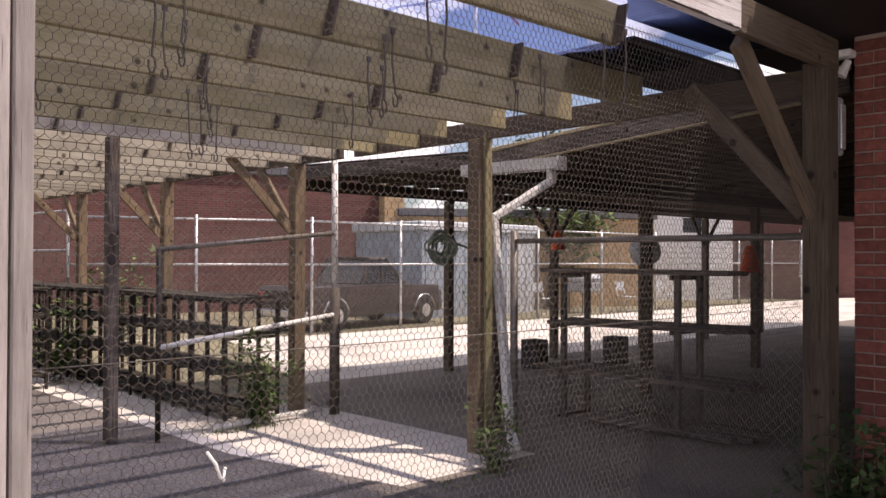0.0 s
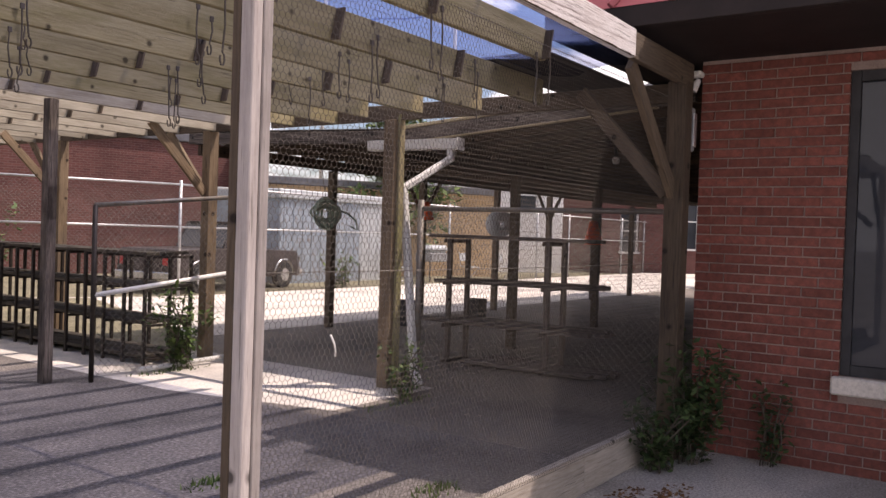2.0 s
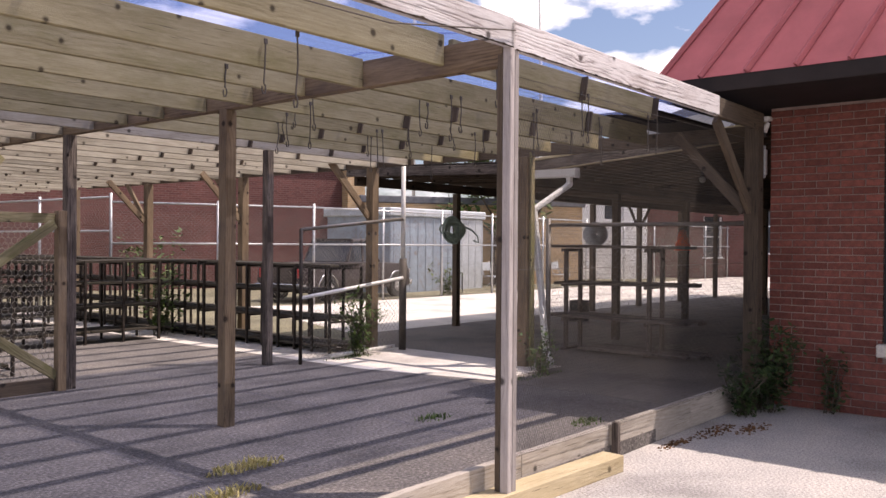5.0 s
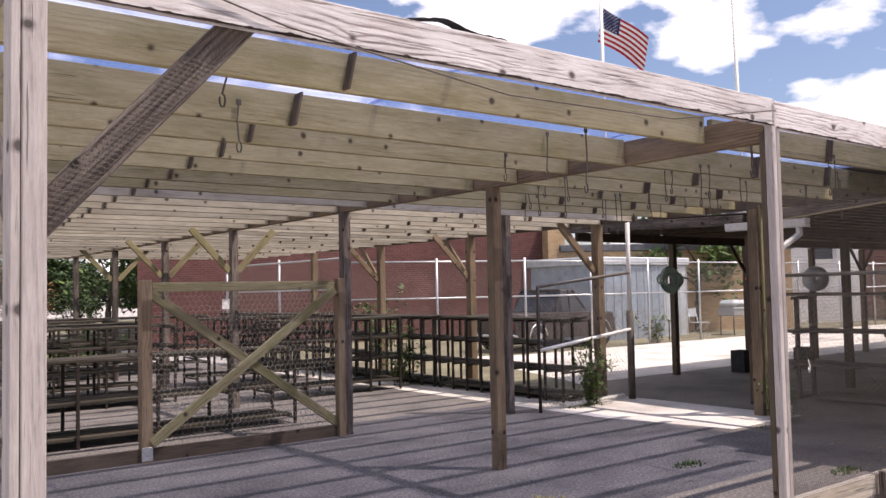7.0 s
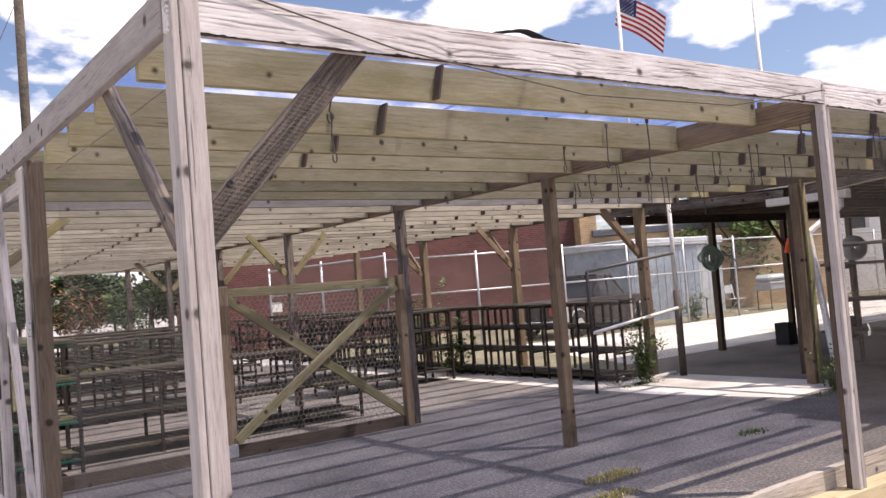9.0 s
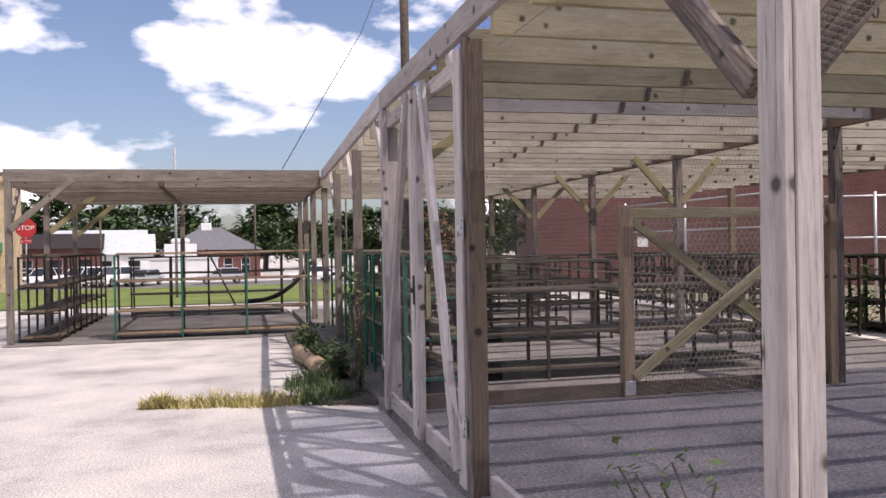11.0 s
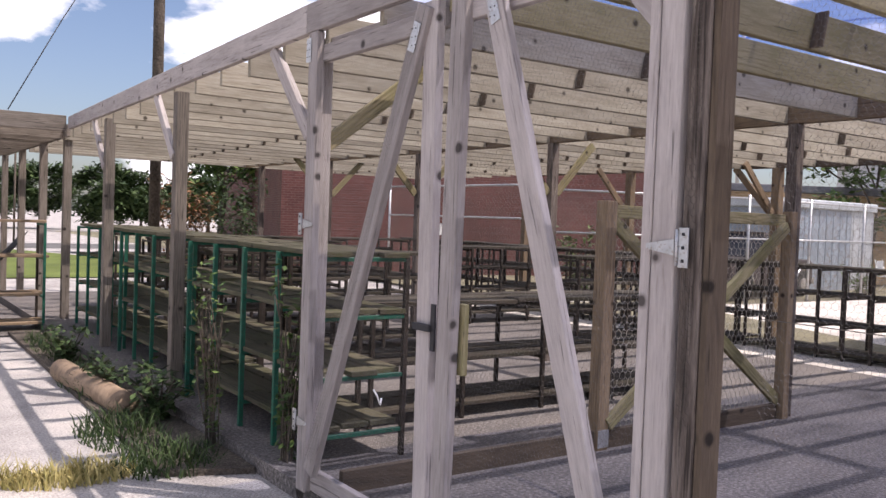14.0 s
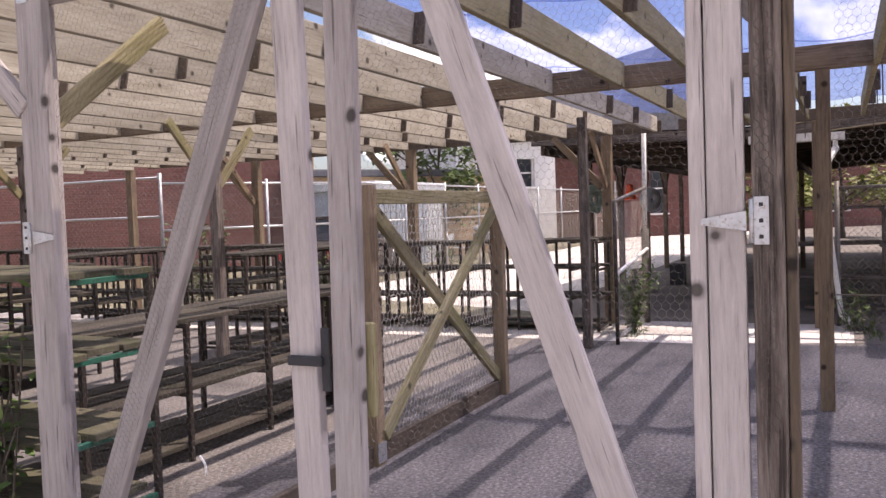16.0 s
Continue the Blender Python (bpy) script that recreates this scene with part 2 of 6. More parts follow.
W_ROUGH = wood("rough_post", (0.25, 0.21, 0.18), (0.115, 0.09, 0.075), (0.045, 0.036, 0.03), (0.05, 0.042, 0.04), 0.85, rings=0.25, cracks=0.38)
W_PLANK = wood("shelf_plank", (0.08, 0.066, 0.05), (0.045, 0.037, 0.029), (0.02, 0.017, 0.014), (0.03, 0.034, 0.017), 0.6)
W_MOSSP = wood("mossy_plank", (0.14, 0.126, 0.082), (0.085, 0.076, 0.049), (0.038, 0.034, 0.023), (0.075, 0.088, 0.03), 0.6)
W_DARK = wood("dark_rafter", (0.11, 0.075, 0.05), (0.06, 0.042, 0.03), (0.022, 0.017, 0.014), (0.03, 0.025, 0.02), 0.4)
W_MOSS = wood("mossy_brace", (0.34, 0.295, 0.175), (0.22, 0.185, 0.10), (0.10, 0.085, 0.045), (0.15, 0.155, 0.05), 0.6, rings=0.25, cracks=0.32)
W_KERB = wood("kerb_timber", (0.52, 0.47, 0.41), (0.39, 0.345, 0.29), (0.22, 0.19, 0.15), (0.28, 0.25, 0.21), 0.6, rings=0.2)
W_OLD = wood("old_timber", (0.29, 0.25, 0.21), (0.20, 0.17, 0.14), (0.09, 0.075, 0.06), (0.12, 0.105, 0.085), 0.6, rings=0.2, cracks=0.33)
W_YELLOW = wood("new_timber", (0.58, 0.48, 0.31), (0.47, 0.38, 0.23), (0.33, 0.25, 0.14), (0.34, 0.28, 0.18), 0.4)
M_ASPH = grit("light_asphalt", ((0.23, 0.212, 0.20), (0.47, 0.44, 0.415), (0.70, 0.66, 0.62)), 60, 0.9, depth=0.008)
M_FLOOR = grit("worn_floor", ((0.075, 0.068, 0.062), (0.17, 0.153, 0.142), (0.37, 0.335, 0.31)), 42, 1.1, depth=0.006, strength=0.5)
M_CONC = grit("concrete", ((0.52, 0.48, 0.43), (0.66, 0.61, 0.55), (0.76, 0.71, 0.64)), 40, 0.7, depth=0.002)
# Darker copy of the concrete, with the lean-to's shade put into its colour.
M_CONCSHADE = grit("shaded_concrete", ((0.14, 0.12, 0.105), (0.20, 0.175, 0.15), (0.27, 0.24, 0.21)), 40, 0.9, depth=0.002)
M_DIRT = grit("dry_ground", ((0.12, 0.11, 0.06), (0.22, 0.20, 0.13), (0.34, 0.31, 0.23)), 30, 0.5, depth=0.02)
M_GRASS = grit("lawn", ((0.07, 0.11, 0.02), (0.13, 0.17, 0.035), (0.22, 0.23, 0.07)), 25, 0.25, depth=0.03)
M_ROAD = grit("street", ((0.09, 0.09, 0.09), (0.14, 0.135, 0.13), (0.2, 0.19, 0.18)), 60, 0.2)
M_SOIL = grit("soil", ((0.06, 0.05, 0.04), (0.12, 0.10, 0.08), (0.22, 0.19, 0.16)), 60, 2.0, depth=0.02)
M_BLACK = plain("black_steel", (0.042, 0.035, 0.030), 0.55, 0.3, 0.4, 20, (0.07, 0.045, 0.03))
M_GREEN = plain("green_steel", (0.016, 0.115, 0.075), 0.45, 0.0, 0.25, 15, (0.05, 0.06, 0.04))
M_GALV = plain("galvanised", (0.50, 0.51, 0.52), 0.42, 0.7, 0.2, 20, (0.30, 0.25, 0.2))
M_WIRE = plain("wire", (0.20, 0.185, 0.165), 0.55, 0.5, 0.3, 10, (0.20, 0.13, 0.08))
M_PWIRE = plain("pale_wire", (0.42, 0.39, 0.33), 0.5, 0.4, 0.3, 10, (0.24, 0.16, 0.10))
M_DWIRE = plain("dark_wire", (0.10, 0.085, 0.07), 0.7, 0.2, 0.3, 10)
M_PVC = plain("white_paint", (0.74, 0.73, 0.70), 0.45, 0.0, 0.1, 9, (0.5, 0.46, 0.4))
M_REDROOF = plain("red_roof_metal", (0.36, 0.10, 0.11), 0.42, 0.15, 0.15, 2.5)
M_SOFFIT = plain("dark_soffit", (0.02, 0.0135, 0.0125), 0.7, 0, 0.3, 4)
M_ORANGE = plain("orange_plastic", (0.85, 0.10, 0.02), 0.4, 0, 0.15, 9)
M_DARK = plain("dark_plastic", (0.035, 0.035, 0.038), 0.6, 0, 0.3, 9)
M_GREYBOX = plain("grey_box", (0.30, 0.31, 0.32), 0.5, 0, 0.2, 9)
M_SHED = plain("blue_grey_sheet", (0.30, 0.36, 0.42), 0.5, 0.2, 0.25, 3, (0.25, 0.2, 0.17))
M_SHEDL = plain("pale_sheet", (0.50, 0.53, 0.55), 0.5, 0.2, 0.2, 3)
M_MORTAR = grit("mortar", ((0.27, 0.20, 0.175), (0.34, 0.26, 0.23), (0.42, 0.33, 0.29)), 120, 2, depth=0.002)
M_BRICKP = plain("red_brick", (0.20, 0.066, 0.05), 0.9, 0, 0.35, 22, (0.12, 0.055, 0.048), apart=0.22)
M_BRICK = brickwork("red_brickwork", (0.155, 0.062, 0.055), (0.18, 0.115, 0.105))
M_TAN = brickwork("tan_brickwork", (0.50, 0.33, 0.17), (0.5, 0.42, 0.33))
M_CREAM = brickwork("cream_brickwork", (0.62, 0.46, 0.28), (0.6, 0.5, 0.4))
M_WHITE = plain("white_wall", (0.74, 0.74, 0.73), 0.7, 0, 0.08, 2)
M_SHINGLE = plain("grey_shingle", (0.13, 0.13, 0.14), 0.85, 0, 0.3, 5)
M_STOP = plain("brown_stop", (0.30, 0.215, 0.145), 0.85, 0, 0.35, 9)
M_PANE = plain("dark_pane", (0.03, 0.035, 0.045), 0.02, 0, 0.2, 1)
M_TARP = plain("green_hose", (0.30, 0.38, 0.31), 0.5, 0, 0.3, 12)
M_LEAF = leafy("leaf_green", (0.035, 0.075, 0.018), (0.13, 0.19, 0.05))
# Yellow-green leaves with sunlight put into the colour by brightening it.
M_LEAFY = leafy("leaf_yellow_sunlit", (0.10, 0.14, 0.03), (0.30, 0.30, 0.09))
M_LEAFD = leafy("leaf_dark", (0.02, 0.042, 0.014), (0.07, 0.11, 0.035))
M_LEAFR = leafy("leaf_russet", (0.10, 0.055, 0.025), (0.24, 0.12, 0.05))
M_STRAW = leafy("dry_grass", (0.24, 0.22, 0.07), (0.60, 0.50, 0.22))
M_BARK = grit("bark", ((0.06, 0.05, 0.04), (0.11, 0.09, 0.07), (0.17, 0.14, 0.11)), 25, 3, depth=0.02)
M_RUBBER = plain("rubber", (0.02, 0.02, 0.02), 0.85, 0, 0.2, 8)
M_CHROME = plain("chrome", (0.6, 0.6, 0.6), 0.2, 0.9, 0.1, 8)
M_TRUCK = plain("maroon_car_paint", (0.05, 0.038, 0.037), 0.35, 0.3, 0.2, 2)
M_WCAR = plain("white_car_paint", (0.75, 0.75, 0.75), 0.3, 0, 0.05, 2)
M_SCAR = plain("silver_car_paint", (0.45, 0.45, 0.44), 0.3, 0.5, 0.05, 2)
M_AWNING = plain("green_awning", (0.02, 0.24, 0.13), 0.7, 0, 0.15, 3)
M_SIGNRED = plain("sign_red", (0.45, 0.03, 0.03), 0.4, 0, 0.1, 6)
M_NAVY = plain("flag_navy", (0.03, 0.04, 0.14), 0.8, 0, 0.1, 6)
M_FLAGRED = plain("flag_red", (0.50, 0.04, 0.05), 0.8, 0, 0.1, 6)
M_FLAGWHITE = plain("flag_white", (0.75, 0.75, 0.75), 0.8, 0, 0.05, 6)
M_PAPER = plain("paper_white", (0.85, 0.85, 0.82), 0.7, 0, 0.05, 6)


# ---- building blocks ----
def part(name, bm, mat, parent=None, label="", m=None, smooth=False):
    me = bpy.data.meshes.new(name)
    bm.to_mesh(me)
    bm.free()
    return mesh_part(name, me, mat, parent, label, m, smooth)


def mesh_part(name, me, mat, parent=None, label="", m=None, smooth=False):
    if mat is not None and not me.materials:
        me.materials.append(mat)
    if smooth:
        for p in me.polygons:
            p.use_smooth = True
    ob = new(name, me)
    if m is not None:
        ob.matrix_world = m
    if parent is not None:
        ob.parent = parent
        ob.matrix_parent_inverse = ORIGIN.get(parent.name, Matrix()).inverted()
        ORIGIN[ob.name] = m.copy() if m is not None else Matrix()
    if label:
        ob["label"] = label
    return ob


ORIGIN = {}


def thing(name, at, label, category, group="", kind=""):
    ob = new(name)
    ob.location = at
    ob.empty_display_size = 0.1
    ORIGIN[ob.name] = Matrix.Translation(at)
    return tagged(ob, label, category, group, kind)


BOARDS = {}


def board_mesh(l, w, h, mat, bev):
    key = (round(l, 3), round(w, 3), round(h, 3), mat.name, bev)
    if key not in BOARDS:
        bm = bmesh.new()
        bmesh.ops.create_cube(bm, size=1.0, matrix=Matrix.Diagonal((l, w, h, 1)))
        if bev:
            bmesh.ops.bevel(bm, geom=bm.edges[:], offset=bev, segments=1, affect="EDGES")
        me = bpy.data.meshes.new("board")
        bm.to_mesh(me)
        bm.free()
        me.materials.append(mat)
        BOARDS[key] = me
    return BOARDS[key]


def stick_pose(p0, p1, up=(0, 0, 1)):
    p0, p1 = Vector(p0), Vector(p1)
    x = (p1 - p0).normalized()
    up = Vector(up)
    if abs(x.dot(up)) > 0.98:
        up = Vector((0, 1, 0))
    y = up.cross(x).normalized()
    z = x.cross(y)
    m = Matrix((x, y, z)).transposed().to_4x4()
    m.translation = (p0 + p1) / 2
    return m


def stick(name, parent, p0, p1, w, h, mat, label="", bev=0.004, up=(0, 0, 1)):
    """A sawn board from p0 to p1: w across, h along up."""
    me = board_mesh((Vector(p1) - Vector(p0)).length, w, h, mat, bev)
    return mesh_part(name, me, None, parent, label, stick_pose(p0, p1, up))


def tube(bm, pts, r, sides=8, closed=False):
    """A round bar through points."""
    pts = [Vector(p) for p in pts]
    rings = []
    for k, p in enumerate(pts):
        d = (pts[min(k + 1, len(pts) - 1)] - pts[max(k - 1, 0)]).normalized()
        a = d.orthogonal().normalized() if not rings else (rings[-1][1] - d * rings[-1][1].dot(d)).normalized()
        b = d.cross(a)
        ring = [bm.verts.new(p + r * (math.cos(2 * math.pi * i / sides) * a + math.sin(2 * math.pi * i / sides) * b)) for i in range(sides)]
        rings.append((ring, a))
    for (r0, _), (r1, _) in zip(rings, rings[1:]):
        for i in range(sides):
            bm.faces.new((r0[i], r0[(i + 1) % sides], r1[(i + 1) % sides], r1[i]))
    bm.faces.new(rings[0][0][::-1])
    bm.faces.new(rings[-1][0])


def pipe(name, parent, pts, r, mat, label="", sides=10):
    bm = bmesh.new()
    tube(bm, pts, r, sides)
    return part(name, bm, mat, parent, label, smooth=True)


def block(name, parent, lo, hi, mat, label="", bev=0.006, kind=""):
    lo, hi = Vector(lo), Vector(hi)
    me = board_mesh(hi.x - lo.x, hi.y - lo.y, hi.z - lo.z, mat, bev)
    ob = mesh_part(name, me, None, parent, label, Matrix.Translation((lo + hi) / 2))
    return tagged(ob, kind=kind)


def prism(bm, a, b, r):
    d = (b - a).normalized()
    u = d.orthogonal().normalized()
    v = d.cross(u)
    ra, rb = [], []
    for k in range(3):
        o = r * (math.cos(2.094 * k) * u + math.sin(2.094 * k) * v)
        ra.append(a + o)
        rb.append(b + o)
    return ra, rb


def wire_mesh(name, parent, segs, r, mat, label=""):
    """Many straight wires in one mesh."""
    verts, faces = [], []
    for a, b in segs:
        ra, rb = prism(None, Vector(a), Vector(b), r)
        n = len(verts)
        verts += [tuple(v) for v in ra + rb]
        faces += [(n, n + 1, n + 4, n + 3), (n + 1, n + 2, n + 5, n + 4), (n + 2, n, n + 3, n + 5)]
    me = bpy.data.meshes.new(name)
    me.from_pydata(verts, [], faces)
    ob = mesh_part(name, me, mat, parent, label)
    return tagged(ob, kind="stuff")


def hex_segments(o, u, v, wide, high, cell):
    """Chicken wire on the plane o + u*s + v*t."""
    o, u, v = Vector(o), Vector(u), Vector(v)
    segs = []
    dx, dy = cell, cell * 0.866 * 2
    rows = int(high / (dy / 2)) + 1
    for j in range(rows):
        y = j * dy / 2
        s = 0.5 * (j % 2)
        for i in range(int(wide / dx) + 1):
            x = (i + s) * dx
            lower, upper = y + cell * 0.12, y + cell * 0.6
            sag = 0.004 * math.sin(x * 7 + y * 3)
            a, b = (x + sag, lower), (x + sag, upper)
            c, d = (x + dx / 2 + sag, y + dy / 2 + cell * 0.12), (x - dx / 2 + sag, y + dy / 2 + cell * 0.12)
            for p, q in ((a, b), (b, c), (b, d)):
                if max(p[0], q[0]) <= wide and min(p[0], q[0]) >= 0 and max(p[1], q[1]) <= high:
                    segs.append((o + u * p[0] + v * p[1], o + u * q[0] + v * q[1]))
    return segs


def link_segments(o, u, v, wide, high, cell):
    """Chain link: two sets of slanted wires."""
    o, u, v = Vector(o), Vector(u), Vector(v)
    segs = []
    n = int((wide + high) / cell)
    for k in range(n):
        for sgn in (1, -1):
            c = k * cell
            x0, x1 = max(0, c - high), min(wide, c)
            if x1 - x0 < 0.02:
                continue
            z0, z1 = c - x0, c - x1
            if sgn < 0:
                z0, z1 = high - z0, high - z1
            segs.append((o + u * x0 + v * z0, o + u * x1 + v * z1))
    return segs


# ---- ground ----
def sheet(name, pts, z, mat, thick=0.0, label="", cuts=0):
    bm = bmesh.new()
    top = [bm.verts.new((x, y, z)) for x, y in pts]
    f = bm.faces.new(top)
    if f.normal.z < 0:
        f.normal_flip()
    if thick:
        bmesh.ops.recalc_face_normals(bm, faces=bm.faces[:])
        ext = bmesh.ops.extrude_face_region(bm, geom=[f])
        for g in ext["geom"]:
            if isinstance(g, bmesh.types.BMVert):
                g.co.z -= thick
        bmesh.ops.recalc_face_normals(bm, faces=bm.faces[:])
    ob = part(name, bm, mat)
    return tagged(ob, label, kind="structure")


def fall(y):
    """The land falls gently from the lot to the street."""
    return -0.10 - 1.8 * min(1.0, max(0.0, (y - 22.0) / 54.0))


def sloped(name, x0, x1, ys, lift, mat, label):
    """A strip of land that follows the fall, from one y to the next."""
    bm = bmesh.new()
    rows = [[bm.verts.new((x, y, fall(y) + lift)) for x in (x0, x1)] for y in ys]
    for p, q in zip(rows, rows[1:]):
        bm.faces.new((p[0], p[1], q[1], q[0]))
    return tagged(part(name, bm, mat), label, kind="structure")


sloped("ground", -900, 900, (-900, 22, 76, 900), 0.0, M_ASPH, "pale worn asphalt lot running out to the street")
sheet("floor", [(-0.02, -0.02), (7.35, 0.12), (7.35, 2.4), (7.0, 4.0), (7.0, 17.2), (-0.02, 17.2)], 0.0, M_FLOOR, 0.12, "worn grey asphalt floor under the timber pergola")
# Slanted west edge gives the pale concrete the sun patch's outline.
sheet("pavement", [(7.35, 2.4), (8.7, 2.4), (8.7, 6.6), (60, 6.3), (60, 11.9), (13.2, 11.75), (9.0, 13.6), (7.0, 13.6), (7.0, 4.0)], 0.004, M_CONC, 0.12, "pale concrete drive beside the pergola")
# Roof shade is painted in: same slab as the drive, only darker.
sheet("pavement", [(7.35, 0.14), (60, 0.12), (60, 6.3), (8.7, 6.6), (8.7, 2.4), (7.35, 2.4)], 0.003, M_CONCSHADE, 0.12, "concrete under the lean-to, coloured dark brown for the roof's shade")
sloped("lawn", -60, 7.5, (21.5, 22, 40, 60, 74.5), 0.025, M_GRASS, "mown green lawn across the lot")
sheet("gravel_strip", [(7.75, 5.6), (8.9, 5.6), (9.6, 7.0), (11.6, 12.2), (9.0, 13.4), (7.75, 13.4)], 0.012, M_DIRT, label="brown gravel strip behind the racks")
sheet("lawn", [(8.8, 13.8), (13.3, 11.9), (70, 12.05), (70, 60), (8.8, 60)], -0.05, M_DIRT, label="dry grass and dirt behind the fence")
sloped("road", -90, 60, (76, 86), 0.02, M_ROAD, "grey street beyond the lawn")
sheet("floor", [(-4.75, 12.45), (-0.03, 12.45), (-0.03, 18.9), (-4.75, 18.9)], -0.09, M_FLOOR, label="darker asphalt sheet under the smaller pergola")
sheet("garden_bed", [(-0.55, 6.1), (-0.03, 5.9), (-0.03, 12.7), (-0.45, 12.7)], -0.06, M_SOIL, 0.05, "dark soil strip with weeds along the pergola")

# ---- pergola ----
XC, XE = 4.24, 8.42
ROWS = [0.45] + [1.107 + 0.577 * k for k in range(28)]


def wx(y):
    """The west edge drifts east beyond the gate."""
    return max(0.0, (y - 5.3) * 0.036)


J0, J1 = 2.40, 2.585

pergola = thing("pergola", (0, 0, 0), "large weathered timber pergola with deep pine joists on posts", "pergola")


def corner_post(x, y, top, label, w=0.052, d=0.10):
    stick("post", pergola, (x - w / 2, y - 0.02, -0.1), (x - w / 2, y - 0.02, top), w, d, W_GREY, label)
    stick("post", pergola, (x + w / 2 + 0.006, y - 0.02, -0.1), (x + w / 2 + 0.006, y - 0.02, top), w, d * 0.9, W_GREY, label)


stick("post", pergola, (-0.034, -0.03, -0.1), (-0.034, -0.03, 2.66), 0.030, 0.10, W_GREY, "thin silver-grey half of the corner post")
stick("post", pergola, (0.022, -0.034, -0.1), (0.022, -0.034, 2.66), 0.074, 0.09, W_GREY, "doubled silver-grey corner post with cracks")
corner_post(XC - 0.01, -0.02, 2.63, "doubled silver-grey front post with knots", 0.040, 0.055)
# The shadow of the eaves on this post is in its darker wood colour.
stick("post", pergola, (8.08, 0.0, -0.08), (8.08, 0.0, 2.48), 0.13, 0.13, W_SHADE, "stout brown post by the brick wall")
for y in (2.60, 5.08, 8.0, 10.65, 13.3, 16.0):
    stick("post", pergola, (XC, y, 0), (XC, y, J0), 0.095, 0.095, W_POST if y < 5 else W_ROUGH)
stick("post", pergola, (-0.015, 2.650, -0.08), (-0.015, 2.650, 2.48), 0.095, 0.076, W_ROUGH, "dark rough half of the gate post")
stick("post", pergola, (-0.013, 2.598, -0.08), (-0.013, 2.598, 2.47), 0.09, 0.024, W_SHADE, "brown half of the gate post")
for y in (5.30, 8.0, 10.7, 13.3):
    stick("post", pergola, (wx(y) + 0.03, y, -0.08), (wx(y) + 0.03, y, 2.48), 0.1, 0.10, W_GREY if y < 6 else W_OLD)
for y in (2.74, 5.2, 8.0, 10.7, 13.3):
    stick("post", pergola, (XE, y, 0), (XE, y, J0), 0.12, 0.12, W_POST)
stick("post", pergola, (XC - 0.02, 0.008, -0.05), (XC - 0.02, 0.008, 2.46), 0.06, 0.036, W_SHADE, "dark rough backing post")
stick("post", pergola, (6.5, 4.97, 0), (6.5, 4.97, J0 + 0.05), 0.09, 0.09, W_ROUGH)

stick("board", pergola, (XE + 0.035, 2.662, 0.0), (XE + 0.02, 2.662, 2.45), 0.075, 0.028, W_MOSS, "pale board nailed to the post")

# beams round the edge
stick("beam", pergola, (-0.06, -0.045, 2.575), (4.22, -0.045, 2.575), 0.045, 0.165, W_BLEACH, "bleached front beam with flaking paint")
stick("beam", pergola, (4.225, -0.045, 2.565), (7.12, -0.045, 2.543), 0.045, 0.165, W_BLEACH, "bleached front beam with flaking paint")
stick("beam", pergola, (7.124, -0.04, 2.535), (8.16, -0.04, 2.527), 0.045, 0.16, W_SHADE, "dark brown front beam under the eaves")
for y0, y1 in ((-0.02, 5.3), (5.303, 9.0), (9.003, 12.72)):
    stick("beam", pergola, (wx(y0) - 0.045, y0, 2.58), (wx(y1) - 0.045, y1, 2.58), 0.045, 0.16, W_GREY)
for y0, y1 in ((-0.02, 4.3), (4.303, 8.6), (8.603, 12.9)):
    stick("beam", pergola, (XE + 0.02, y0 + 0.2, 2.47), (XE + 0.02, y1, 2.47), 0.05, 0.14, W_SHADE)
for y0, y1 in ((0.0, 4.1), (4.103, 8.2), (8.203, 12.3), (12.303, 16.9)):
    stick("beam", pergola, (XC, y0, 2.485), (XC, y1, 2.485), 0.075, 0.17, W_POST, "brown centre beam carrying the joists")
stick("beam", pergola, (0.02, 2.66, 2.41), (0.02, 5.28, 2.41), 0.04, 0.11, W_GREY, "header board over the gate")

# joists in two bays, meeting at the centre beam
rnd = random.Random(4)
for k, y in enumerate(ROWS):
    up = 0.045 if k == 0 else 0.0
    for x0, x1 in ((-0.02, XC - 0.04), (XC + 0.04, XE - 0.005)):
        x0 = wx(y) - 0.02 if x0 < 1 else x0
        x1 = 8.15 + rnd.uniform(-0.04, 0.06) if x1 > 5 and 0.6 < y < 3.2 else x1
        dy, dz = rnd.uniform(-0.012, 0.012), rnd.uniform(-0.006, 0.006)
        if x0 > 1 and y < 0.6:
            x1 = 6.93
        stick("joist", pergola, (x0, y + dy, (J0 + J1) / 2 + dz + up), (x1, y + dy + rnd.uniform(-0.01, 0.01), (J0 + J1) / 2 - dz + up), 0.040, J1 - J0, W_JOIST if y < 4.3 else W_JOISTB)
for k, y in enumerate(ROWS):
    for xm in (1.46, 5.75, 6.9):
        x = xm + (0.045 * k if xm < 4 else 0.02 * k) + (0.03 if k % 2 else 0)
        z = 2.490 + (0.045 if k == 0 else 0)
        stick("splice_plate", pergola, (x - 0.02, y - 0.0285, z - 0.086), (x + 0.02, y - 0.0285, z + 0.09), 0.105, 0.014, W_SHADE, bev=0.002)

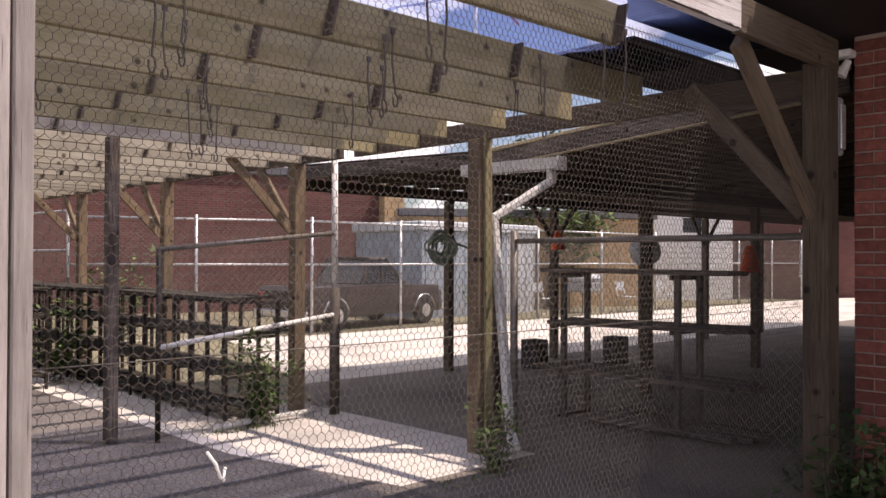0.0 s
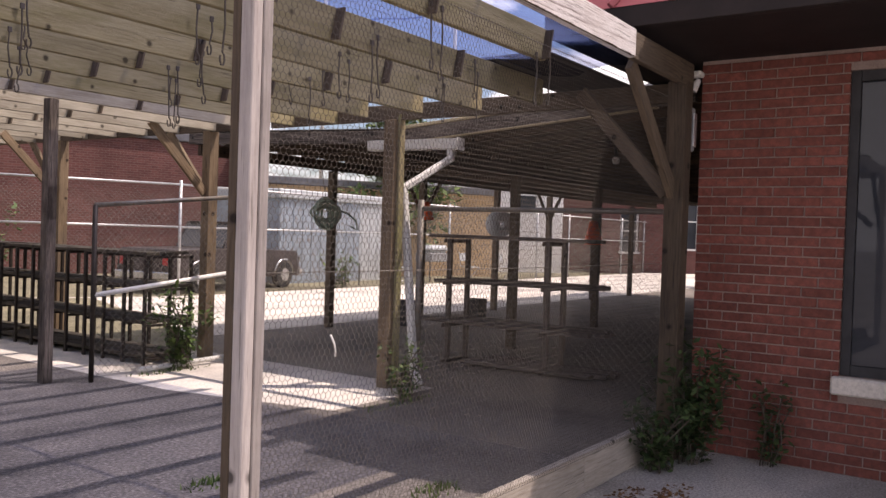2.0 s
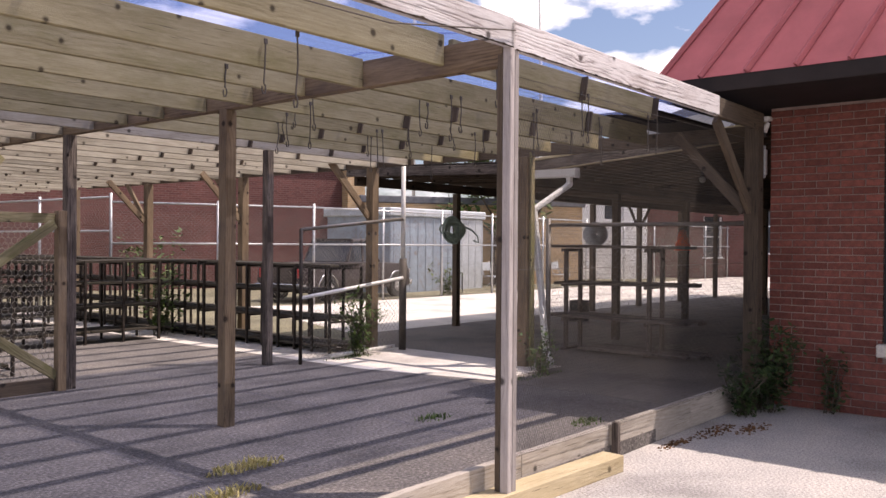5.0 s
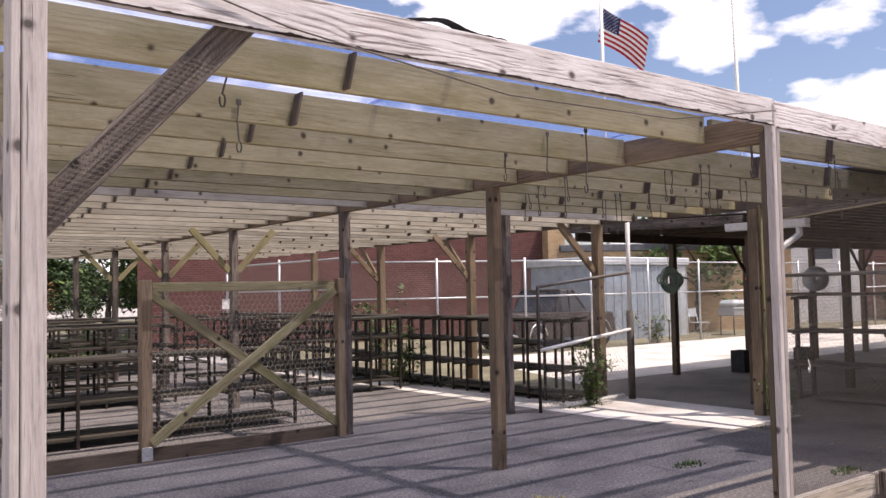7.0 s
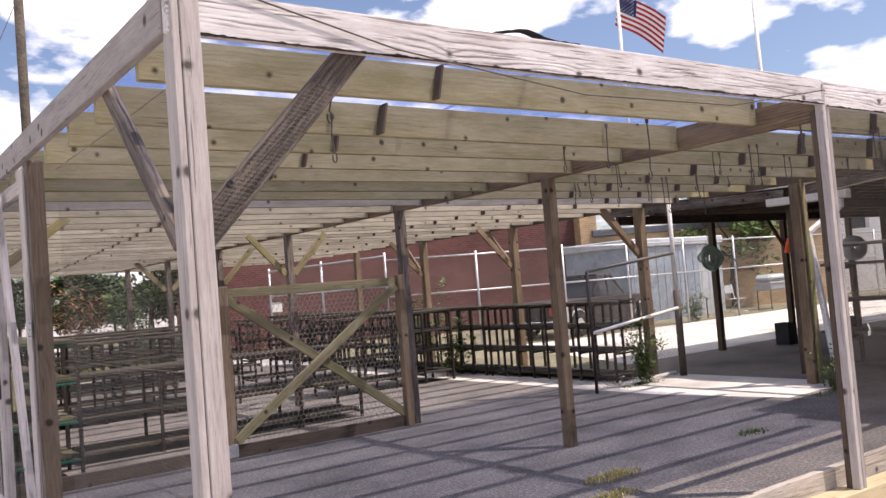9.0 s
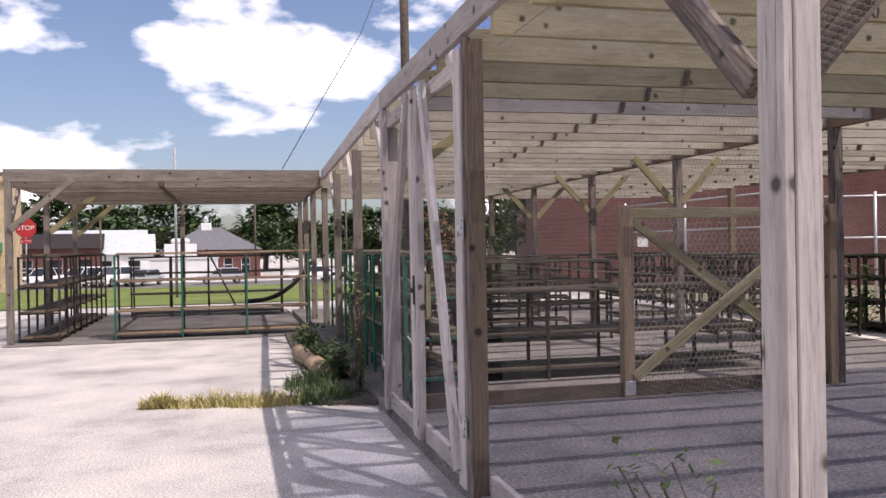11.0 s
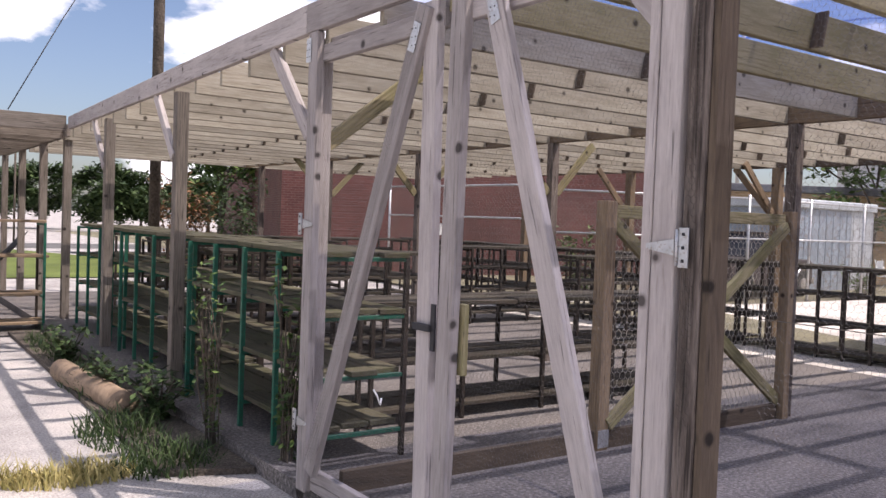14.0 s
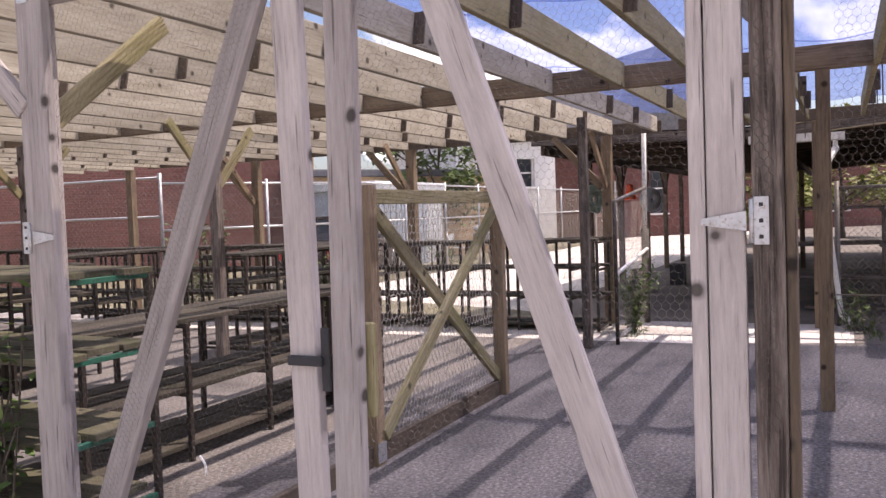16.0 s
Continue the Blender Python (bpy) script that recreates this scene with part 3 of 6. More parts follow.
# ragged tar and paint flakes along the front beam's lower edge
rnd = random.Random(12)
for x0, x1, z0, z1 in ((-0.05, 4.21, 2.493, 2.493), (4.235, 7.11, 2.483, 2.461)):
    bm = bmesh.new()
    n = int((x1 - x0) / 0.012)
    low, high = [], []
    for k in range(n + 1):
        f = k / n
        x, z = x0 + (x1 - x0) * f, z0 + (z1 - z0) * f
        h = 0.003 + 0.012 * max(0.0, noise.noise(Vector((x * 6, 0, 3)))) + 0.010 * max(0.0, noise.noise(Vector((x * 30, 1, 3))))
        low.append(bm.verts.new((x, -0.0705, z - 0.003 - 0.4 * h * rnd.random())))
        high.append(bm.verts.new((x, -0.0705 - 0.002 * rnd.random(), z + h)))
    for k in range(n):
        bm.faces.new((low[k], low[k + 1], high[k + 1], high[k]))
    bmesh.ops.solidify(bm, geom=bm.faces[:], thickness=0.0015)
    part("flaking_edge", bm, W_DARK, pergola, "dark flaking lower edge of the front beam")

# knee braces
stick("brace", pergola, (0.03, 0.005, 1.75), (0.765, 0.005, 2.55), 0.045, 0.115, W_ROUGH, "rough dark diagonal brace")
for y in (2.60, 5.30, 8.0, 10.7):
    stick("brace", pergola, (wx(y) - 0.01, y + 0.03, 1.95), (wx(y) - 0.01, y + 0.55, 2.50), 0.04, 0.085, W_GREY)
stick("brace", pergola, (0.0, 0.10, 1.75), (0.0, 0.95, 2.53), 0.04, 0.085, W_ROUGH)
stick("brace", pergola, (0.08, 5.33, 1.90), (0.75, 5.33, 2.42), 0.04, 0.085, W_MOSS)
for y in (5.2, 8.0, 10.7):
    stick("brace", pergola, (XE - 0.07, y, 1.75), (XE - 0.75, y, 2.42), 0.04, 0.09, W_POST)
    stick("brace", pergola, (XE, y + 0.07, 1.75), (XE, y + 0.7, 2.42), 0.04, 0.09, W_POST)
for y in (8.0, 10.65, 13.3):
    stick("brace", pergola, (XC + 0.06, y, 1.85), (XC + 0.6, y, 2.42), 0.04, 0.085, W_MOSS)
    stick("brace", pergola, (XC - 0.06, y, 1.85), (XC - 0.6, y, 2.42), 0.04, 0.085, W_MOSS)
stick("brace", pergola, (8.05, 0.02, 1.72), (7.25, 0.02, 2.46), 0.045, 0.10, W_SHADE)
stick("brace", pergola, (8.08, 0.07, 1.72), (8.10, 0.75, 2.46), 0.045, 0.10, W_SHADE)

# kerb and loose timber at the front
kerb = thing("timber_kerb", (5.4, 0.1, -0.1), "weathered timber kerb boards edging the raised floor", "kerb")
for x0, x1 in ((2.75, 4.55), (4.555, 5.62), (5.66, 7.0), (7.004, 8.0)):
    stick("board", kerb, (x0, 0.10 + 0.006 * (x0 - 2), 0.02), (x1, 0.10 + 0.006 * (x1 - 2), 0.02), 0.05, 0.24, W_KERB)
stick("peg", kerb, (5.64, 0.05, -0.1), (5.64, 0.05, 0.17), 0.04, 0.05, W_ROUGH)
loose = thing("timber_beam", (4.6, -0.05, -0.1), "yellow sawn timber lying on the ground by the kerb", "timber")
stick("timber", loose, (3.55, 0.02, -0.045), (5.42, -0.05, -0.045), 0.16, 0.11, W_YELLOW)
stick("bottom_plate", pergola, (0.03, 0.1, 0.06), (0.03, 2.5, 0.06), 0.04, 0.14, W_GREY)

# ---- double gate in the west end ----
gate_a = thing("wooden_gate", (0, 2.75, 0), "grey timber gate leaf with one diagonal brace, shut", "gate", "gate leaves")
GX = -0.05
stick("stile", gate_a, (GX, 2.75, 0.0), (GX, 2.75, 2.45), 0.09, 0.045, W_GREY, up=(1, 0, 0))
stick("stile", gate_a, (GX, 2.82, 0.0), (GX, 2.82, 2.45), 0.04, 0.045, W_GREY, up=(1, 0, 0))
stick("stile", gate_a, (GX, 3.91, 0.02), (GX, 3.87, 2.43), 0.10, 0.045, W_GREY, up=(1, 0, 0))
stick("brace", gate_a, (GX - 0.03, 2.83, 0.08), (GX - 0.03, 3.63, 2.42), 0.10, 0.04, W_GREY, up=(1, 0, 0))
stick("rail", gate_a, (GX + 0.035, 2.72, 0.07), (GX + 0.035, 3.92, 0.07), 0.04, 0.12, W_GREY)
stick("rail", gate_a, (GX + 0.035, 2.72, 2.38), (GX + 0.035, 3.90, 2.38), 0.04, 0.09, W_GREY)
gate_b = thing("wooden_gate", (0, 5.2, 0), "grey timber gate leaf with leaning brace, shut with a black latch", "gate", "gate leaves")
stick("stile", gate_b, (GX, 4.035, 0.02), (GX, 4.075, 2.45), 0.10, 0.045, W_GREY, up=(1, 0, 0))
stick("stile", gate_b, (GX, 5.20, 0.0), (GX, 5.20, 2.495), 0.10, 0.045, W_GREY, up=(1, 0, 0))
stick("brace", gate_b, (GX - 0.03, 5.06, 0.14), (GX - 0.03, 4.09, 2.43), 0.10, 0.04, W_GREY, up=(1, 0, 0))
stick("rail", gate_b, (GX + 0.035, 4.0, 0.07), (GX + 0.035, 5.25, 0.07), 0.04, 0.12, W_GREY)
stick("rail", gate_b, (GX + 0.035, 4.02, 2.38), (GX + 0.035, 5.25, 2.38), 0.04, 0.09, W_GREY)


def hinge(parent, y, z, sgn):
    bm = bmesh.new()
    x = GX - 0.0265
    pts = [(0, -0.025), (0, 0.025), (sgn * 0.11, 0.008), (sgn * 0.11, -0.008)]
    f = bm.faces.new([bm.verts.new((x - 0.004, y + a, z + b)) for a, b in pts])
    ext = bmesh.ops.extrude_face_region(bm, geom=[f])
    for g in ext["geom"]:
        if isinstance(g, bmesh.types.BMVert):
            g.co.x += 0.003
    bmesh.ops.recalc_face_normals(bm, faces=bm.faces[:])
    h = part("strap_hinge", bm, M_GALV, parent, "galvanised strap hinge")
    block("hinge_plate", h, (x - 0.005, y - sgn * 0.035 - 0.018, z - 0.06), (x + 0.001, y - sgn * 0.035 + 0.018, z + 0.06), M_GALV, bev=0.001)
    pipe("pin", h, [(x - 0.006, y - sgn * 0.012, z - 0.055), (x - 0.006, y - sgn * 0.012, z + 0.055)], 0.006, M_GALV, sides=6)
    for k in (-0.04, 0.0, 0.04):
        block("screw", h, (x - 0.008, y - sgn * 0.035 - 0.005, z + k - 0.005), (x - 0.004, y - sgn * 0.035 + 0.005, z + k + 0.005), M_DARK, bev=0.001)


hinge(gate_a, 2.70, 1.45, 1)
hinge(gate_a, 2.70, 0.35, 1)
hinge(gate_b, 5.245, 1.46, -1)
hinge(gate_b, 5.245, 0.38, -1)
latch = block("latch", gate_b, (GX - 0.05, 3.965, 1.03), (GX - 0.026, 4.095, 1.06), M_DARK, "black metal gate latch", 0.003)
block("latch_plate", latch, (GX - 0.036, 3.945, 0.95), (GX - 0.0245, 3.975, 1.15), M_DARK, bev=0.002)
for parent, y, z, tilt in ((gate_b, 4.15, 2.30, 23), (gate_a, 3.60, 2.33, -19), (gate_b, 5.24, 2.40, 0)):
    px = GX - (0.054 if tilt else 0.027)
    me = board_mesh(0.003, 0.055, 0.13, M_GALV, 0.0008)
    plate = mesh_part("mending_plate", me, None, parent, "galvanised nail plate", pose(px, y, z, tilt, 0, 0))
    for i in (-1, 0, 1):
        for j in (-1, 1):
            block("nail", plate, (px - 0.004, y + j * 0.013 - 0.003, z + i * 0.036 - 0.003), (px - 0.0015, y + j * 0.013 + 0.003, z + i * 0.036 + 0.003), M_DARK, bev=0.0008)
stick("cleat", gate_a, (GX + 0.045, 3.85, 0.86), (GX + 0.045, 3.85, 1.16), 0.03, 0.05, W_MOSS, "short cleat on the inner side")

# ---- X-braced panel inside ----
YX = 5.05
xpanel = thing("braced_panel", (3.1, YX, 0), "mossy timber panel with crossed braces and chicken wire", "fence panel")
stick("post", xpanel, (2.06, YX, 0.0), (2.06, YX, 1.68), 0.10, 0.10, W_POST)
stick("post", xpanel, (4.13, YX - 0.02, 0.0), (4.13, YX - 0.02, 1.68), 0.08, 0.09, W_POST)
stick("rail", xpanel, (2.12, YX, 1.61), (4.08, YX, 1.61), 0.04, 0.09, W_MOSS)
# Bottom rail takes the darker wood to stand for the shadow on it.
stick("rail", xpanel, (0.10, YX, 0.06), (4.08, YX, 0.06), 0.04, 0.13, W_SHADE)
stick("brace", xpanel, (2.10, YX - 0.045, 0.17), (4.06, YX - 0.045, 1.56), 0.04, 0.09, W_MOSS)
stick("brace", xpanel, (4.10, YX - 0.002, 0.14), (2.10, YX - 0.002, 1.56), 0.04, 0.09, W_MOSS)
block("bracket", xpanel, (2.01, YX - 0.055, 0.02), (2.11, YX - 0.051, 0.14), M_GALV, "galvanised post bracket", 0.001)
wire_mesh("chicken_wire", xpanel, hex_segments((2.08, YX + 0.025, 0.02), (1, 0, 0), (0, 0, 1), 2.05, 1.62, 0.056), 0.0019, M_PWIRE)

# ---- chicken wire on the outside ----
wire_bc = thing("wire_screen", (6.2, 0.04, 0.1), "rusty chicken wire stretched between the front posts", "wire screen")
wire_mesh("chicken_wire", wire_bc, hex_segments((4.3, 0.06, 0.14), (1, 0, 0), (0, 0, 1), 3.7, 2.25, 0.026), 0.0010, M_DWIRE)
for z in (0.15, 1.25, 2.38):
    pipe("strand", wire_bc, [(4.3, 0.062, z), (6.2, 0.062, z - 0.008), (8.02, 0.062, z)], 0.0016, M_WIRE, sides=5)
wire_ad = thing("wire_screen", (0.08, 1.3, 0.1), "rusty chicken wire stretched from corner post to gate post", "wire screen")
wire_mesh("chicken_wire", wire_ad, hex_segments((0.085, 0.05, 0.12), (0, 1, 0), (0, 0, 1), 2.45, 2.3, 0.021), 0.0004, M_WIRE)
for z in (0.13, 1.25, 2.41):
    pipe("strand", wire_ad, [(0.086, 0.05, z), (0.086, 1.3, z - 0.006), (0.086, 2.5, z)], 0.0016, M_WIRE, sides=5)
wire_mesh("chicken_wire", gate_a, hex_segments((0.012, 2.72, 0.05), (0, 1, 0), (0, 0, 1), 1.2, 2.35, 0.024), 0.0004, M_WIRE)
wire_mesh("chicken_wire", gate_b, hex_segments((0.012, 4.02, 0.05), (0, 1, 0), (0, 0, 1), 1.2, 2.35, 0.024), 0.0004, M_WIRE)


# scraps of chicken wire stapled over the timbers
wire_mesh("chicken_wire", pergola, hex_segments((0.085, -0.021, 1.735), (0.6766, 0, 0.7364), (-0.7364, 0, 0.6766), 1.02, 0.108, 0.021), 0.0012, M_DWIRE)
wire_mesh("chicken_wire", gate_b, hex_segments((-0.104, 5.0, 0.2), (0, -0.39, 0.9208), (0, 0.9208, 0.39), 2.3, 0.092, 0.022), 0.0006, M_WIRE)
wire_mesh("chicken_wire", pergola, hex_segments((-0.0655, 2.632, 0.9), (0, 1, 0), (0, 0, 1), 0.05, 1.5, 0.022), 0.0008, M_DWIRE)

# ---- display racks ----
def rack(at, length, depth, heights, label, along="x", mat=M_BLACK, step=0.62, planks=3, plank_mat=W_PLANK, group="display racks", seed=1):
    """A welded square-tube frame with board shelves."""
    r = random.Random(seed)
    ob = thing("display_rack", at, label, "rack", group)
    ax, ay, az = at

    def P(a, b, z):
        return (ax + a, ay + b, az + z) if along == "x" else (ax + b, ay + a, az + z)

    n = max(1, round(length / step))
    for i in range(n + 1):
        a = i * length / n
        for b in (0.0, depth):
            stick("upright", ob, P(a, b, 0), P(a, b, heights[-1] - 0.012), 0.032, 0.032, mat if b == 0.0 else M_BLACK, bev=0.002)
        for z in heights:
            stick("crossbar", ob, P(a, 0.016, z - 0.03), P(a, depth - 0.016, z - 0.03), 0.026, 0.026, mat, bev=0.002)
    for z in heights:
        w = depth / planks
        for j in range(planks):
            cut = r.uniform(0, 0.12)
            mid = length * r.uniform(0.4, 0.6)
            for a0, a1 in ((-0.06 + cut, mid - 0.004), (mid + 0.004, length + 0.06 - r.uniform(0, 0.1))):
                b = (j + 0.5) * w + r.uniform(-0.012, 0.012)
                tilt = r.uniform(-0.008, 0.008)
                stick("shelf_board", ob, P(a0, b, z + 0.004 + tilt), P(a1, b, z + 0.004 - tilt), w - 0.02, 0.032, plank_mat, bev=0.003)
    return ob


H4 = [0.08, 0.42, 0.77, 1.10]
for k in range(4):
    rack((7.62, 5.15 + 2.85 * k, 0.004), 2.7, 0.55, H4, "black steel rack with empty dark board shelves", "y", seed=k, step=0.36)
rack((0.95, 6.2, 0), 3.25, 0.6, [0.10, 0.45, 0.88], "black steel rack with dark boards behind the panel", "x", seed=11, step=0.8)
rack((1.0, 9.3, 0), 2.9, 0.6, [0.14, 0.5, 0.82, 1.1], "black steel rack with empty board shelves", "x", seed=12, step=0.9)
rack((1.3, 10.8, 0), 2.6, 0.6, [0.14, 0.5, 0.82, 1.1], "black steel rack with empty board shelves", "x", seed=17, step=0.65)
rack((1.2, 12.2, 0), 2.7, 0.6, [0.16, 0.5, 0.82, 1.12], "black steel rack with empty board shelves", "x", seed=13, step=0.9)
rack((4.9, 8.2, 0), 2.2, 0.6, [0.16, 0.5, 0.82, 1.12], "black steel rack with empty board shelves", "x", seed=14, step=0.55)
rack((4.9, 11.0, 0), 2.2, 0.6, [0.16, 0.5, 0.82, 1.12], "black steel rack with empty board shelves", "x", seed=15, step=0.55)
rack((1.2, 14.2, 0), 5.2, 0.6, [0.16, 0.5, 0.82, 1.12], "black steel rack with empty board shelves", "x", seed=16, step=0.65)
for k in range(3):
    rack((0.14 + wx(6.5 + 2.45 * k), 5.55 + 2.45 * k, 0), 2.3, 0.62, [0.2, 0.55, 0.92, 1.28], "green steel rack with weathered boards overgrown with vines", "y", M_GREEN, seed=20 + k, step=0.58, plank_mat=W_MOSSP)

# ---- second pergola across the lot ----
west = thing("pergola", (-4.6, 12.7, -0.1), "smaller weathered timber pergola joined to the large one", "pergola")
WY0, WY1, WX0 = 12.75, 18.6, -4.68
stick("beam", west, (WX0 - 0.06, WY0, 2.57), (0.18, WY0, 2.57), 0.045, 0.2, W_OLD)
stick("beam", west, (WX0, WY0 + 0.03, 2.56), (WX0, WY1, 2.56), 0.045, 0.17, W_OLD)
stick("beam", west, (0.22, WY0 + 0.03, 2.49), (0.30, WY1, 2.49), 0.045, 0.16, W_OLD)
stick("beam", west, (-2.38, WY0 + 0.03, 2.49), (-2.38, WY1, 2.49), 0.045, 0.16, W_OLD)
stick("beam", west, (WX0 - 0.06, WY1, 2.56), (0.3, WY1, 2.56), 0.045, 0.17, W_OLD)
for k in range(27):
    y = WY0 + 0.2 + 0.21 * k
    for x0, x1 in ((WX0 + 0.03, -2.41), (-2.35, 0.19)):
        stick("joist", west, (x0, y, 2.48), (x1, y, 2.48), 0.04, 0.185, W_OLD)
for x, y in ((WX0, WY0), (WX0, 15.6), (WX0, WY1), (-2.38, WY1), (0.22, 14.4), (0.25, 16.4), (0.3, WY1)):
    stick("post", west, (x, y + 0.03, -0.1), (x, y + 0.03, 2.48), 0.1, 0.1, W_OLD)
stick("brace", west, (WX0 + 0.03, WY0 - 0.03, 1.72), (WX0 + 0.95, WY0 - 0.03, 2.50), 0.04, 0.1, W_OLD)
stick("brace", west, (WX0, WY0 + 0.08, 1.72), (WX0, WY0 + 0.8, 2.48), 0.04, 0.1, W_OLD)
for y in (15.6, WY1):
    stick("brace", west, (WX0 + 0.05, y + 0.02, 1.72), (WX0 + 0.9, y + 0.02, 2.46), 0.04, 0.1, W_MOSS)
rack((-3.14, 12.85, -0.1), 3.12, 0.5, [0.1, 0.47, 0.96, 1.40], "green steel rack with bleached board shelves", "x", M_GREEN, 1.02, 3, W_POST, seed=31)
rack((-4.6, 13.0, -0.1), 5.2, 0.6, [0.08, 0.5, 0.92, 1.40], "black steel rack with worn boards", "y", M_BLACK, 0.65, 3, W_SHADE, seed=32)
rack((-3.4, 17.6, -0.1), 3.2, 0.5, [0.08, 0.5, 0.95, 1.3], "black steel rack with worn boards", "x", M_BLACK, 0.8, 3, W_PLANK, seed=33)
prop = thing("loose_board", (-1.5, 17.0, -0.1), "dark board leaning against the rack", "board")
stick("board", prop, (-1.12, 17.35, -0.1), (-1.82, 17.5, 1.36), 0.05, 0.03, W_DARK)
drape = thing("shade_cloth", (0.0, 17.0, 0.3), "dark shade cloth slung between the rear posts", "cloth")
bm = bmesh.new()
grid = [[bm.verts.new((-1.0 + 1.45 * s, 17.0 + 0.5 * v, 0.16 + 0.85 * s ** 2.6 + 0.35 * (v - 0.5) ** 2 + 0.02 * noise.noise(Vector((s * 5, v * 4, 0))))) for v in (0, 0.25, 0.5, 0.75, 1)] for s in [k / 16 for k in range(17)]]
for r0, r1 in zip(grid, grid[1:]):
    for k in range(4):
        bm.faces.new((r0[k], r0[k + 1], r1[k + 1], r1[k]))
bmesh.ops.solidify(bm, geom=bm.faces[:], thickness=0.004)
part("cloth", bm, M_DARK, drape, smooth=True)
pipe("cord", drape, [(0.43, 17.2, 1.0), (0.28, 16.5, 1.5)], 0.006, M_DWIRE, sides=5)
stop = thing("wheel_stop", (-0.4, 8.5, -0.1), "round brown log edging lying on the asphalt", "wheel stop")
bm = bmesh.new()
tube(bm, [(-0.46, 9.45, -0.01), (-0.43, 9.0, -0.012), (-0.38, 8.4, -0.008), (-0.33, 7.7, -0.012)], 0.105, 12)
part("stop", bm, M_STOP, stop, smooth=True)

# ---- brick building beside the pergola ----
shop = thing("brick_shop", (8.5, -2.0, -0.1), "low red brick shop with a red metal mansard roof", "building")
BX, BH, EX = 8.52, 2.62, 7.34


def wall_with_hole(name, parent, x0, x1, y0, y1, z0, z1, hole, mat):
    """A wall along y with a window opening (hy0, hy1, hz0, hz1)."""
    a, b, c, d = hole
    block(name, parent, (x0, y0, z0), (x1, a, z1), mat, bev=0)
    block(name, parent, (x0, b, z0), (x1, y1, z1), mat, bev=0)
    block(name, parent, (x0, a, z0), (x1, b, c), mat, bev=0)
    block(name, parent, (x0, a, d), (x1, b, z1), mat, bev=0)


WIN = (-3.6, -0.98, 0.55, 2.56)
wall_with_hole("wall", shop, BX + 0.012, BX + 0.22, -9.0, 0.0, -0.1, BH + 0.3, WIN, M_MORTAR)
block("wall", shop, (BX + 0.222, -0.22, -0.1), (24.0, 0.0, BH + 0.3), M_BRICK, bev=0)
block("wall", shop, (BX + 0.012, -9.2, -0.1), (24.0, -9.003, BH + 0.3), M_BRICK, bev=0)
block("wall", shop, (23.8, -9.0, -0.1), (24.0, -0.223, BH + 0.3), M_BRICK, bev=0)
block("room_floor", shop, (BX + 0.23, -8.99, -0.1), (23.79, -0.23, -0.02), M_CONC, bev=0)
block("ceiling_slab", shop, (BX + 0.23, -8.99, BH + 0.1), (23.79, -0.23, BH + 0.2), M_WHITE, bev=0)
win = block("window", shop, (BX + 0.04, WIN[0], WIN[2]), (BX + 0.11, WIN[0] + 0.06, WIN[3]), M_DARK, "large shop window in a dark metal frame", 0.003)
block("window_frame", win, (BX + 0.04, WIN[1] - 0.06, WIN[2]), (BX + 0.11, WIN[1], WIN[3]), M_DARK, bev=0.003)
block("window_frame", win, (BX + 0.04, WIN[0] + 0.062, WIN[2]), (BX + 0.11, WIN[1] - 0.062, WIN[2] + 0.07), M_DARK, bev=0.003)
block("window_frame", win, (BX + 0.04, WIN[0] + 0.062, WIN[3] - 0.07), (BX + 0.11, WIN[1] - 0.062, WIN[3]), M_DARK, bev=0.003)
pane = block("pane", win, (BX + 0.07, WIN[0] + 0.062, WIN[2] + 0.072), (BX + 0.078, WIN[1] - 0.062, WIN[3] - 0.072), M_PANE, bev=0)
block("window_sill", win, (BX - 0.06, WIN[0] - 0.05, WIN[2] - 0.12), (BX + 0.10, WIN[1] + 0.04, WIN[2] - 0.003), M_CONC, "pale concrete sill", 0.012)
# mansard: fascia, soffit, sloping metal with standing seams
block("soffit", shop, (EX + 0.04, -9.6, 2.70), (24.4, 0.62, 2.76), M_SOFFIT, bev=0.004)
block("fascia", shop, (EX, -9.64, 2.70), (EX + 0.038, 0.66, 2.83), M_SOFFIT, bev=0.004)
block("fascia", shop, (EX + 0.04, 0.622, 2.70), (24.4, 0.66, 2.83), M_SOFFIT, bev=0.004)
bm = bmesh.new()
lo = [(EX, 0.66), (EX, -9.64), (24.4, -9.64), (24.4, 0.66)]
hi = [(EX + 0.77, -0.1), (EX + 0.77, -8.9), (23.6, -8.9), (23.6, -0.1)]
vl = [bm.verts.new((x, y, 2.832)) for x, y in lo]
vh = [bm.verts.new((x, y, 4.15)) for x, y in hi]
for i in range(4):
    bm.faces.new((vl[i], vl[(i + 1) % 4], vh[(i + 1) % 4], vh[i]))
bm.faces.new(vh)
bmesh.ops.recalc_face_normals(bm, faces=bm.faces[:])
mansard = part("roof", bm, M_REDROOF, shop, "dark red standing-seam metal mansard")
for k in range(26):
    y = 0.60 - k * 0.40
    yt = -0.1 + (y - 0.66) * 8.8 / 10.3
    stick("seam", mansard, (EX - 0.015, y, 2.84), (EX + 0.755, yt, 4.16), 0.03, 0.045, M_REDROOF, bev=0.004)
for k in range(20):
    x = EX + 0.12 + k * 0.42
    xt = EX + 0.77 + (x - EX) * 15.68 / 17.25
    stick("seam", mansard, (x, 0.675, 2.84), (xt, -0.085, 4.16), 0.03, 0.045, M_REDROOF, bev=0.004)
flood = thing("floodlight", (8.46, 0.05, 2.55), "small white twin floodlight at the wall corner", "light")
block("bracket", flood, (8.42, -0.02, 2.58), (8.51, 0.14, 2.62), M_PVC, bev=0.008)
